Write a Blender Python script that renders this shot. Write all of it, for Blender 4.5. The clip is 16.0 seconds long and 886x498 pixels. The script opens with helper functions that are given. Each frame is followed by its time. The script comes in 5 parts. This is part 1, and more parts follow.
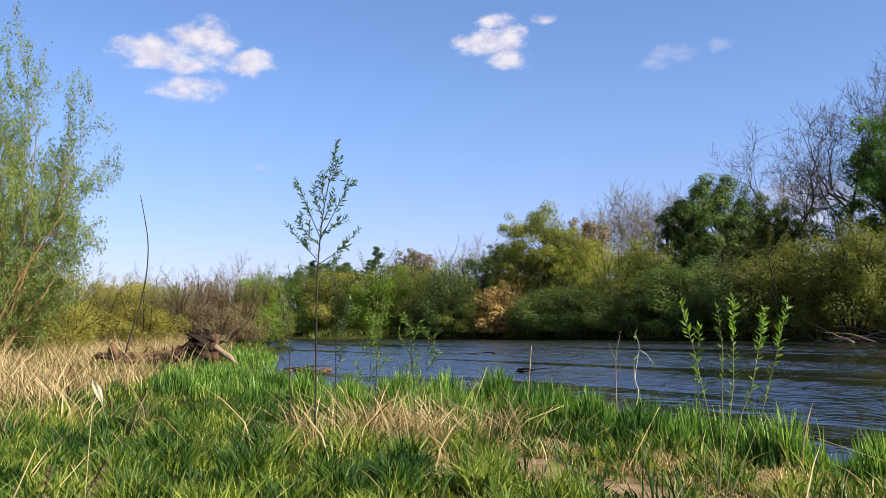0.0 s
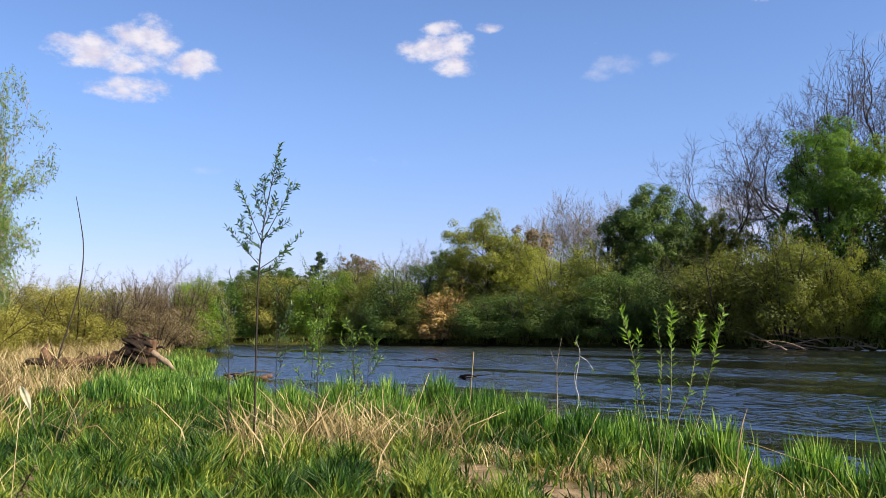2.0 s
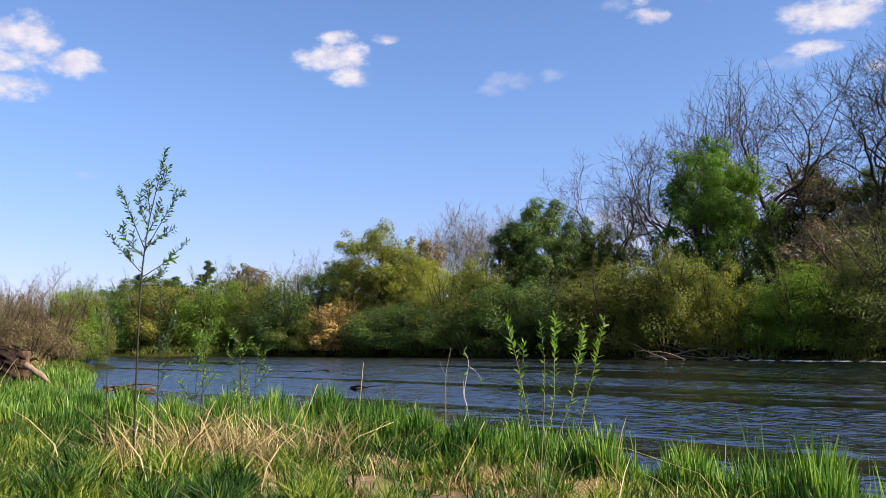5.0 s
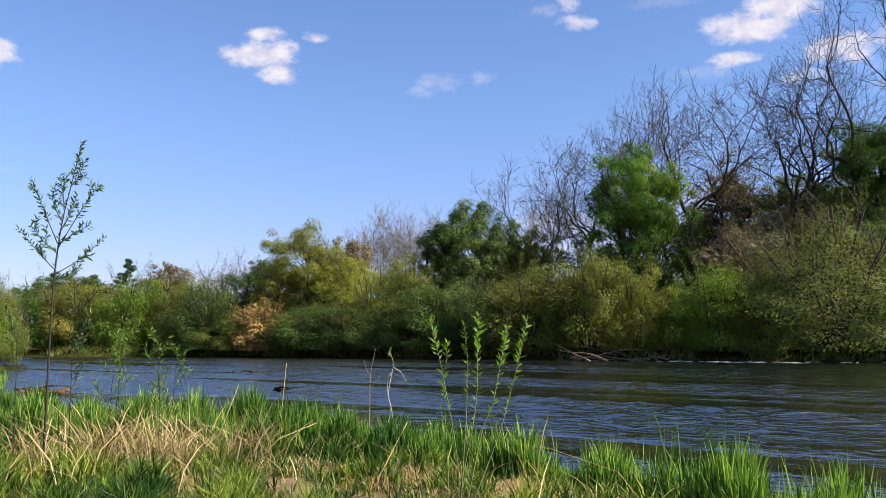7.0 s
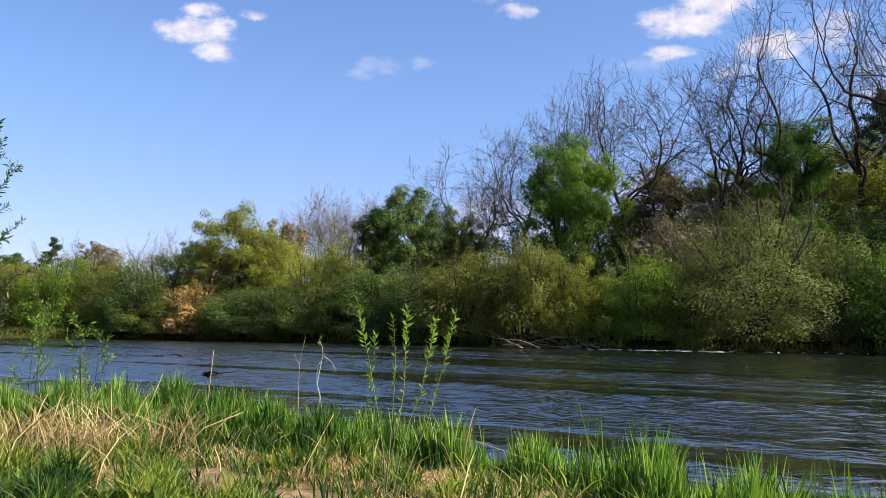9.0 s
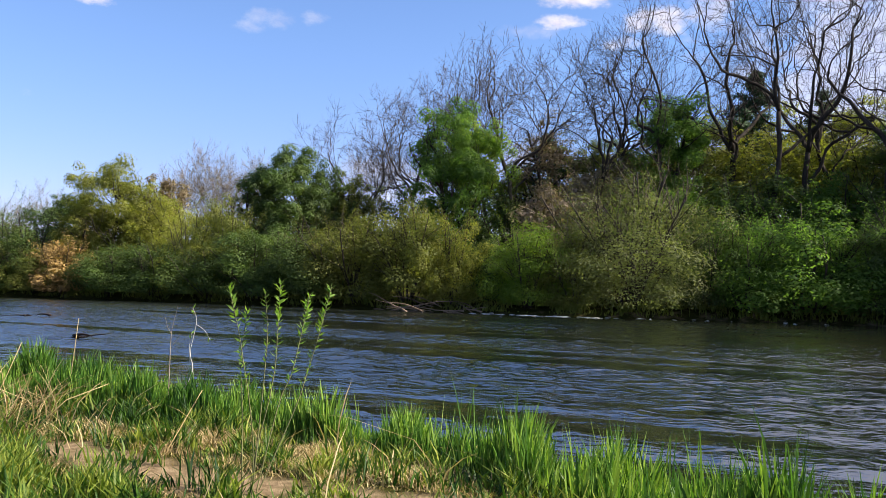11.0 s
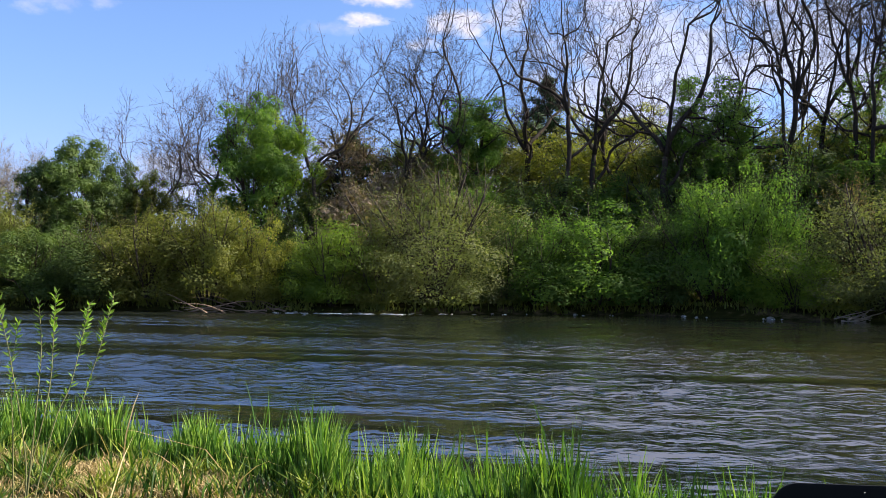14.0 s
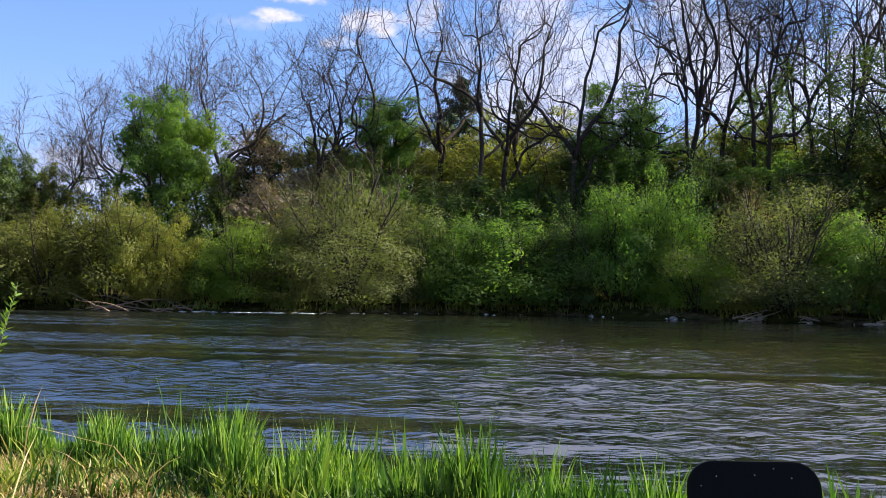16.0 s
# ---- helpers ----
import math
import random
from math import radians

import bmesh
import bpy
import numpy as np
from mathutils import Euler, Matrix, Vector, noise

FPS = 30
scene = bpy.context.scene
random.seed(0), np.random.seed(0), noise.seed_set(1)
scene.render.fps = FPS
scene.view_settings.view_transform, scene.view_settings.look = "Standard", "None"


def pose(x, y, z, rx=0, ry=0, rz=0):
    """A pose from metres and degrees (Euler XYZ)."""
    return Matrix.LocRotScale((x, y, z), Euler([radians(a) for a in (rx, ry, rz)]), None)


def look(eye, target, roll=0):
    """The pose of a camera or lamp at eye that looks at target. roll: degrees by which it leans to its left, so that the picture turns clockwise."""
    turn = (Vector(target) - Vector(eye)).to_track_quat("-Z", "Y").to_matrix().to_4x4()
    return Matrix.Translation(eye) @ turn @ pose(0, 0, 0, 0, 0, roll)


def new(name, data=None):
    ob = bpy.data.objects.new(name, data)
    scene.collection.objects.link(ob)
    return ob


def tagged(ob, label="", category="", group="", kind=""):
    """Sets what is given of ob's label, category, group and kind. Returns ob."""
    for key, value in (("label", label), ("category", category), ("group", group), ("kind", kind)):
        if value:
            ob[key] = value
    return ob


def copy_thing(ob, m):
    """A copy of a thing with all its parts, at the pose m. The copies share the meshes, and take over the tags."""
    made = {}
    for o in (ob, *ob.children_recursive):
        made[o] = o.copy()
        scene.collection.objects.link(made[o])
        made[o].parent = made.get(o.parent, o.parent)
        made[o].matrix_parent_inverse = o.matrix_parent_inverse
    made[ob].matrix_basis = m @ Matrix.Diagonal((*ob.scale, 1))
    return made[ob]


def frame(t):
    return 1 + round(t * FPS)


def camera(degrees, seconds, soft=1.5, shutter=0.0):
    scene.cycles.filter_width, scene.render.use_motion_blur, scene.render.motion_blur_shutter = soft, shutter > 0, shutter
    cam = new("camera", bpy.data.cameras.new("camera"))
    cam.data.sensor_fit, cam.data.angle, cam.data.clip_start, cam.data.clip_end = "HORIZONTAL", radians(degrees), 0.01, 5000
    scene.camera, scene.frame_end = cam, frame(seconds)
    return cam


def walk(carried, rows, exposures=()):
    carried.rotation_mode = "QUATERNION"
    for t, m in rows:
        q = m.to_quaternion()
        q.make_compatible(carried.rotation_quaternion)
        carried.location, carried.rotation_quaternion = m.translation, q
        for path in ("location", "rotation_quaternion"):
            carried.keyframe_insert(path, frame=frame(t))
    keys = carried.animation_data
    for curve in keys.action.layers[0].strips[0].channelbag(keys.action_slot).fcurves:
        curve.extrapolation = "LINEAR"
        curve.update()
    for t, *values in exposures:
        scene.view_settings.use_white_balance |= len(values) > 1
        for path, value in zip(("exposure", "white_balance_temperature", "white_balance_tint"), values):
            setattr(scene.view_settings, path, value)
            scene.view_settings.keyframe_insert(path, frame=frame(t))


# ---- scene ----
cam = camera(54.57, 16.0, soft=0.55)
PATH = [
    (0.0, pose(0.002, 0.002, 1.399, 94.70, 0.90, 0.07)),
    (0.5, pose(0.007, 0.009, 1.398, 94.76, 0.95, -1.34)),
    (1.0, pose(0.008, 0.020, 1.398, 94.84, 0.99, -2.41)),
    (1.5, pose(0.009, 0.021, 1.397, 94.93, 0.93, -2.98)),
    (2.0, pose(0.008, 0.023, 1.393, 95.07, 0.62, -3.71)),
    (2.5, pose(0.013, 0.009, 1.390, 95.17, 0.51, -4.99)),
    (3.0, pose(0.014, 0.012, 1.390, 95.17, 0.36, -6.97)),
    (5.5, pose(0.045, -0.012, 1.384, 95.84, 0.67, -11.59)),
    (6.0, pose(0.053, -0.009, 1.382, 95.93, 0.66, -12.85)),
    (6.5, pose(0.061, -0.001, 1.379, 96.04, 0.52, -14.77)),
    (7.0, pose(0.067, 0.002, 1.379, 95.75, 0.41, -15.67)),
    (7.5, pose(0.074, -0.006, 1.381, 95.78, 0.25, -16.42)),
    (8.0, pose(0.080, -0.006, 1.385, 95.74, 0.26, -17.53)),
    (10.5, pose(0.197, 0.012, 1.544, 92.64, -1.49, -25.31)),
    (11.0, pose(0.213, 0.008, 1.562, 92.30, -1.40, -27.53)),
    (11.5, pose(0.234, -0.012, 1.589, 92.30, -1.20, -29.05)),
    (12.0, pose(0.261, -0.048, 1.612, 92.05, -1.14, -32.27)),
    (12.5, pose(0.290, -0.072, 1.626, 92.18, -1.15, -34.72)),
    (13.0, pose(0.315, -0.073, 1.632, 92.03, -0.91, -37.17)),
    (13.5, pose(0.314, -0.078, 1.631, 92.02, -0.66, -38.82)),
    (14.0, pose(0.263, -0.081, 1.613, 92.31, -0.45, -40.42)),
    (14.5, pose(0.218, -0.063, 1.594, 92.42, -0.53, -41.74)),
    (15.0, pose(0.208, -0.051, 1.568, 92.61, -0.56, -43.35)),
    (15.5, pose(0.207, -0.053, 1.559, 92.74, -0.75, -44.76)),
    (16.0, pose(0.214, -0.050, 1.559, 92.38, -0.78, -46.32)),
]
walk(cam, PATH, exposures=[(0.0, 1.29), (8.0, 1.38), (11.0, 1.53), (14.0, 1.62), (16.0, 1.65)])

# world, sun
SUN_AZ, SUN_EL = 124.0, 40.5


def build_world():
    w = bpy.data.worlds.new("sky")
    scene.world = w
    w.use_nodes = True
    nt = w.node_tree
    nt.nodes.clear()
    N, L = nt.nodes.new, nt.links.new

    def m(op, a, b=None, c=None, clamp=False):
        n = N("ShaderNodeMath")
        n.operation, n.use_clamp = op, clamp
        for i, v in enumerate((a, b, c)):
            if v is None:
                continue
            if isinstance(v, (int, float)):
                n.inputs[i].default_value = v
            else:
                L(v, n.inputs[i])
        return n.outputs[0]

    out, bg = N("ShaderNodeOutputWorld"), N("ShaderNodeBackground")
    sky = N("ShaderNodeTexSky")
    sky.sky_type, sky.sun_disc = "NISHITA", False
    sky.sun_elevation, sky.sun_rotation = radians(SUN_EL), radians(SUN_AZ)
    sky.air_density, sky.dust_density, sky.ozone_density = 1.0, 0.35, 3.0
    tc, sep = N("ShaderNodeTexCoord"), N("ShaderNodeSeparateXYZ")
    L(tc.outputs["Generated"], sep.inputs[0])
    az = m("MULTIPLY", m("ARCTAN2", sep.outputs[0], sep.outputs[1]), 57.29578)
    el = m("MULTIPLY", m("ARCSINE", sep.outputs[2]), 57.29578)
    comb = N("ShaderNodeCombineXYZ")
    L(az, comb.inputs[0])
    L(m("MULTIPLY", el, 1.5), comb.inputs[1])

    def fbm(scale, detail, rough, off):
        n, mp = N("ShaderNodeTexNoise"), N("ShaderNodeMapping")
        mp.inputs["Location"].default_value = (off, off * 0.7, 0)
        L(comb.outputs[0], mp.inputs[0])
        L(mp.outputs[0], n.inputs["Vector"])
        n.inputs["Scale"].default_value, n.inputs["Detail"].default_value, n.inputs["Roughness"].default_value = scale, detail, rough
        return n.outputs["Fac"]

    fine, broad = fbm(0.55, 7, 0.62, 3.1), fbm(0.13, 6, 0.6, 11.0)
    # cumulus puffs: azimuth, elevation, half sizes in degrees, density
    puffs = [(-19.0, 16.95, 2.2, 1.0, 1.0), (-15.5, 17.75, 2.1, 1.4, 1.0), (-12.6, 16.65, 1.5, 0.9, 1.0), (-16.6, 14.85, 2.4, 0.75, 0.9), (-17.2, 16.45, 1.6, 0.7, 0.8),
             (3.2, 18.1, 2.1, 0.9, 1.0), (5.0, 18.4, 1.1, 0.8, 0.9), (4.4, 17.0, 1.5, 0.65, 1.0), (3.9, 19.4, 1.3, 0.45, 0.8), (7.0, 19.4, 0.9, 0.35, 0.7)]
    puffs_b = [(36.2, 18.9, 2.6, 1.0, 1.0), (34.6, 19.3, 2.0, 0.7, 0.9), (38.2, 20.0, 2.4, 1.2, 1.0), (35.0, 17.1, 1.6, 0.5, 0.8), (25.0, 20.1, 1.2, 0.6, 0.8),
               (24.5, 21.4, 0.7, 0.6, 0.8), (41.6, 17.0, 2.4, 0.9, 0.9), (39.2, 15.7, 1.5, 0.4, 0.7)]
    wisps = [(15.6, 16.6, 1.6, 0.7, 1.0), (18.5, 16.9, 0.9, 0.5, 0.9), (14.2, 16.1, 1.2, 0.4, 0.8), (-11.7, 10.0, 0.9, 0.3, 0.8), (33.0, 16.6, 1.8, 0.5, 0.8), (31.0, 21.0, 2.0, 0.5, 0.8), (22.5, 21.0, 1.6, 0.4, 0.7)]

    def gather(rows, noise_gain, lo, hi, top):
        total = None
        for a, e, sa, se, k in rows:
            u, v = m("DIVIDE", m("SUBTRACT", az, a), sa * 1.16), m("DIVIDE", m("SUBTRACT", el, e + 0.05), se * 1.08)
            s = m("MULTIPLY", m("SUBTRACT", 1.0, m("ADD", m("MULTIPLY", u, u), m("MULTIPLY", v, v))), k)
            s = m("MAXIMUM", s, -1.0)
            total = s if total is None else m("MAXIMUM", total, s)
        edge = m("ADD", total, m("MULTIPLY", m("SUBTRACT", fine, 0.5), noise_gain))
        mask = N("ShaderNodeMapRange")
        mask.interpolation_type = "SMOOTHSTEP"
        L(edge, mask.inputs[0])
        mask.inputs[1].default_value, mask.inputs[2].default_value, mask.inputs[4].default_value = lo, hi, top
        return mask.outputs[0]

    heap = m("MAXIMUM", gather(puffs + puffs_b, 3.4, -0.15, 1.15, 0.97), gather(wisps, 3.6, -0.1, 1.6, 0.30))
    # a low bank of cloud behind the wood
    heap = m("MAXIMUM", heap, gather([(23.6, 6.6, 3.8, 1.7, 1.0), (28.6, 7.8, 3.0, 1.3, 0.9), (33.0, 8.6, 3.0, 1.2, 0.9)], 2.6, -0.1, 1.3, 0.55))
    # the broken cloud sheet towards the sun's side, thinning out to the north
    side = N("ShaderNodeMapRange")
    side.interpolation_type = "SMOOTHSTEP"
    L(az, side.inputs[0])
    side.inputs[1].default_value, side.inputs[2].default_value, side.inputs[3].default_value, side.inputs[4].default_value = 34, 52, -0.5, 0.22
    low = N("ShaderNodeMapRange")
    L(el, low.inputs[0])
    low.inputs[1].default_value, low.inputs[2].default_value, low.inputs[3].default_value, low.inputs[4].default_value = 5, 15, 0.1, 0.0
    # unseen cloud added overhead so that the water reflects a brighter sky
    high = N("ShaderNodeMapRange")
    L(el, high.inputs[0])
    high.inputs[1].default_value, high.inputs[2].default_value, high.inputs[4].default_value = 23, 38, 0.50
    sheet = m("ADD", m("ADD", m("ADD", m("ADD", side.outputs[0], high.outputs[0]), low.outputs[0]), m("MULTIPLY", m("SUBTRACT", broad, 0.5), 2.3)), m("MULTIPLY", m("SUBTRACT", fine, 0.5), 0.7))
    smask = N("ShaderNodeMapRange")
    smask.interpolation_type = "SMOOTHSTEP"
    L(sheet, smask.inputs[0])
    smask.inputs[1].default_value, smask.inputs[2].default_value, smask.inputs[4].default_value = -0.08, 0.34, 0.58
    both = m("MAXIMUM", heap, smask.outputs[0], clamp=True)
    mix, white = N("ShaderNodeMix"), N("ShaderNodeRGB")
    mix.data_type = "RGBA"
    white.outputs[0].default_value = CLOUD
    # the thick parts of a cloud turn lilac-grey on their undersides
    under, shade = N("ShaderNodeMapRange"), N("ShaderNodeMix")
    L(fbm(0.8, 3, 0.5, 7.7), under.inputs[0])
    under.inputs[1].default_value, under.inputs[2].default_value = 0.42, 0.66
    shade.data_type = "RGBA"
    L(under.outputs[0], shade.inputs["Factor"])
    L(white.outputs[0], shade.inputs["A"])
    shade.inputs["B"].default_value = tuple(c * k for c, k in zip(CLOUD, (0.80, 0.80, 0.90, 1)))
    tint = N("ShaderNodeMix")
    tint.data_type, tint.blend_type = "RGBA", "MULTIPLY"
    tint.inputs["Factor"].default_value = 1.0
    L(sky.outputs[0], tint.inputs["A"])
    haze, hz = N("ShaderNodeMix"), N("ShaderNodeMapRange")
    haze.data_type, hz.interpolation_type = "RGBA", "SMOOTHSTEP"
    L(el, hz.inputs[0])
    hz.inputs[1].default_value, hz.inputs[2].default_value = -1, 17
    L(hz.outputs[0], haze.inputs["Factor"])
    haze.inputs["A"].default_value, haze.inputs["B"].default_value = HAZE_TINT, SKY_TINT
    L(haze.outputs["Result"], tint.inputs["B"])
    L(both, mix.inputs["Factor"])
    L(tint.outputs["Result"], mix.inputs["A"])
    L(shade.outputs["Result"], mix.inputs["B"])
    L(mix.outputs["Result"], bg.inputs[0])
    bg.inputs[1].default_value = SKY
    L(bg.outputs[0], out.inputs[0])


SKY, CLOUD, SKY_TINT, HAZE_TINT = 0.065, (5.7, 5.4, 5.8, 1), (0.88, 0.95, 1.17, 1), (0.79, 0.71, 1.00, 1)
build_world()
sun = new("sun", bpy.data.lights.new("sun", "SUN"))
sun.data.energy, sun.data.angle, sun.data.color = 5.0, radians(0.53), (1.0, 0.90, 0.74)
sun_way = Vector((math.sin(radians(SUN_AZ)) * math.cos(radians(SUN_EL)), math.cos(radians(SUN_AZ)) * math.cos(radians(SUN_EL)), math.sin(radians(SUN_EL))))
sun.matrix_world = look(tuple(sun_way * 80), (0, 0, 0))


# ---- materials ----
def material(name):
    mat = bpy.data.materials.new(name)
    mat.use_nodes = True
    nt = mat.node_tree
    nt.nodes.clear()
    return mat, nt, nt.nodes.new, nt.links.new


def ramp(N, L, fac, stops):
    n = N("ShaderNodeValToRGB")
    while len(n.color_ramp.elements) < len(stops):
        n.color_ramp.elements.new(0.5)
    for e, (p, c) in zip(n.color_ramp.elements, stops):
        e.position, e.color = p, (*c, 1)
    L(fac, n.inputs[0])
    return n.outputs[0]


def noise_tex(N, L, vec, scale, detail=4, rough=0.55, stretch=(1, 1, 1)):
    n, mp = N("ShaderNodeTexNoise"), N("ShaderNodeMapping")
    mp.inputs["Scale"].default_value = stretch
    L(vec, mp.inputs[0])
    L(mp.outputs[0], n.inputs["Vector"])
    n.inputs["Scale"].default_value, n.inputs["Detail"].default_value, n.inputs["Roughness"].default_value = scale, detail, rough
    return n.outputs["Fac"]


def leafy(name, dark, mid, light, trans=0.4, rough=0.6, patch=0.35, vary=0.34, blotch=1.5):
    """Leaves and blades: each island has its own shade, with broader patches over the plant."""
    mat, nt, N, L = material(name)
    geo, tc, inf = N("ShaderNodeNewGeometry"), N("ShaderNodeTexCoord"), N("ShaderNodeObjectInfo")
    big = noise_tex(N, L, geo.outputs["Position"], patch, 3)
    f = N("ShaderNodeMath")
    f.operation = "MULTIPLY_ADD"
    L(geo.outputs["Random Per Island"], f.inputs[0])
    f.inputs[1].default_value = vary
    g = N("ShaderNodeMath")
    g.operation = "MULTIPLY_ADD"
    L(big, g.inputs[0])
    g.inputs[1].default_value, g.inputs[2].default_value = blotch, 0.5 - blotch / 2 - vary / 2
    L(g.outputs[0], f.inputs[2])
    dark, mid, light = (tuple(0.84 * v for v in c) for c in (dark, mid, light))
    col = ramp(N, L, f.outputs[0], [(0.0, dark), (0.5, mid), (1.0, light)])
    hsv, r = N("ShaderNodeHueSaturation"), N("ShaderNodeMapRange")
    L(inf.outputs["Random"], r.inputs[0])
    r.inputs[3].default_value, r.inputs[4].default_value = 0.8, 1.2
    L(r.outputs[0], hsv.inputs["Value"])
    L(col, hsv.inputs["Color"])
    b, t, mx, out = N("ShaderNodeBsdfPrincipled"), N("ShaderNodeBsdfTranslucent"), N("ShaderNodeMixShader"), N("ShaderNodeOutputMaterial")
    b.inputs["Roughness"].default_value, b.inputs["Specular IOR Level"].default_value = rough, 0.2
    L(hsv.outputs[0], b.inputs["Base Color"])
    warm = N("ShaderNodeMix")
    warm.data_type, warm.blend_type = "RGBA", "MULTIPLY"
    warm.inputs["Factor"].default_value = 1.0
    L(hsv.outputs[0], warm.inputs["A"])
    warm.inputs["B"].default_value = (1.45, 1.58, 0.65, 1)
    L(warm.outputs["Result"], t.inputs[0])
    mx.inputs[0].default_value = trans * 0.95
    L(b.outputs[0], mx.inputs[1])
    L(t.outputs[0], mx.inputs[2])
    L(mx.outputs[0], out.inputs[0])
    return mat


def barky(name, dark, light, scale=9.0, bump=0.5, rough=0.85):
    mat, nt, N, L = material(name)
    tc = N("ShaderNodeTexCoord")
    a = noise_tex(N, L, tc.outputs["Object"], scale, 6, 0.65, (1, 1, 0.25))
    c = noise_tex(N, L, tc.outputs["Object"], scale * 0.15, 3, 0.5)
    mixv = N("ShaderNodeMath")
    mixv.operation = "MULTIPLY_ADD"
    L(c, mixv.inputs[0])
    mixv.inputs[1].default_value = 0.5
    h = N("ShaderNodeMath")
    h.operation = "MULTIPLY"
    L(a, h.inputs[0])
    h.inputs[1].default_value = 0.55
    L(h.outputs[0], mixv.inputs[2])
    col = ramp(N, L, mixv.outputs[0], [(0.3, dark), (0.75, light)])
    b, out, bp = N("ShaderNodeBsdfPrincipled"), N("ShaderNodeOutputMaterial"), N("ShaderNodeBump")
    b.inputs["Roughness"].default_value, b.inputs["Specular IOR Level"].default_value = rough, 0.15
    L(col, b.inputs["Base Color"])
    bp.inputs["Strength"].default_value, bp.inputs["Distance"].default_value = bump, 0.03
    L(a, bp.inputs["Height"])
    L(bp.outputs[0], b.inputs["Normal"])
    L(b.outputs[0], out.inputs[0])
    return mat


def plain(name, col, rough=0.5, var=0.15, scale=20.0, shine=0.5):
    mat, nt, N, L = material(name)
    tc = N("ShaderNodeTexCoord")
    a = noise_tex(N, L, tc.outputs["Object"], scale, 5, 0.6)
    c = ramp(N, L, a, [(0.3, tuple(v * (1 - var) for v in col)), (0.7, tuple(min(1, v * (1 + var)) for v in col))])
    b, out = N("ShaderNodeBsdfPrincipled"), N("ShaderNodeOutputMaterial")
    b.inputs["Roughness"].default_value, b.inputs["Specular IOR Level"].default_value = rough, shine
    L(c, b.inputs["Base Color"])
    L(b.outputs[0], out.inputs[0])
    return mat


def ground_material():
    mat, nt, N, L = material("soil_and_turf")
    geo, at = N("ShaderNodeNewGeometry"), N("ShaderNodeAttribute")
    at.attribute_name = "sand"
    pos = geo.outputs["Position"]
    fine, mid, big = noise_tex(N, L, pos, 14, 6, 0.65), noise_tex(N, L, pos, 1.6, 5, 0.6), noise_tex(N, L, pos, 0.12, 3)
    turf = ramp(N, L, mid, [(0.25, (0.016, 0.019, 0.005)), (0.55, (0.036, 0.036, 0.010)), (0.8, (0.080, 0.064, 0.028))])
    sand = ramp(N, L, fine, [(0.25, (0.095, 0.066, 0.038)), (0.55, (0.19, 0.14, 0.087)), (0.8, (0.28, 0.215, 0.14))])
    edge = N("ShaderNodeMath")
    edge.operation = "MULTIPLY_ADD"
    L(mid, edge.inputs[0])
    edge.inputs[1].default_value = 1.2
    sub = N("ShaderNodeMath")
    sub.operation = "SUBTRACT"
    L(at.outputs["Fac"], sub.inputs[0])
    sub.inputs[1].default_value = 0.6
    L(sub.outputs[0], edge.inputs[2])
    fac = N("ShaderNodeMapRange")
    L(edge.outputs[0], fac.inputs[0])
    fac.inputs[1].default_value, fac.inputs[2].default_value = 0.3, 0.75
    mix = N("ShaderNodeMix")
    mix.data_type = "RGBA"
    L(fac.outputs[0], mix.inputs["Factor"])
    L(turf, mix.inputs["A"])
    L(sand, mix.inputs["B"])
    b, out, bp = N("ShaderNodeBsdfPrincipled"), N("ShaderNodeOutputMaterial"), N("ShaderNodeBump")
    b.inputs["Roughness"].default_value, b.inputs["Specular IOR Level"].default_value = 0.95, 0.0
    L(mix.outputs["Result"], b.inputs["Base Color"])
    bp.inputs["Strength"].default_value, bp.inputs["Distance"].default_value = 0.7, 0.04
    L(fine, bp.inputs["Height"])
    L(bp.outputs[0], b.inputs["Normal"])
    L(b.outputs[0], out.inputs[0])
    return mat


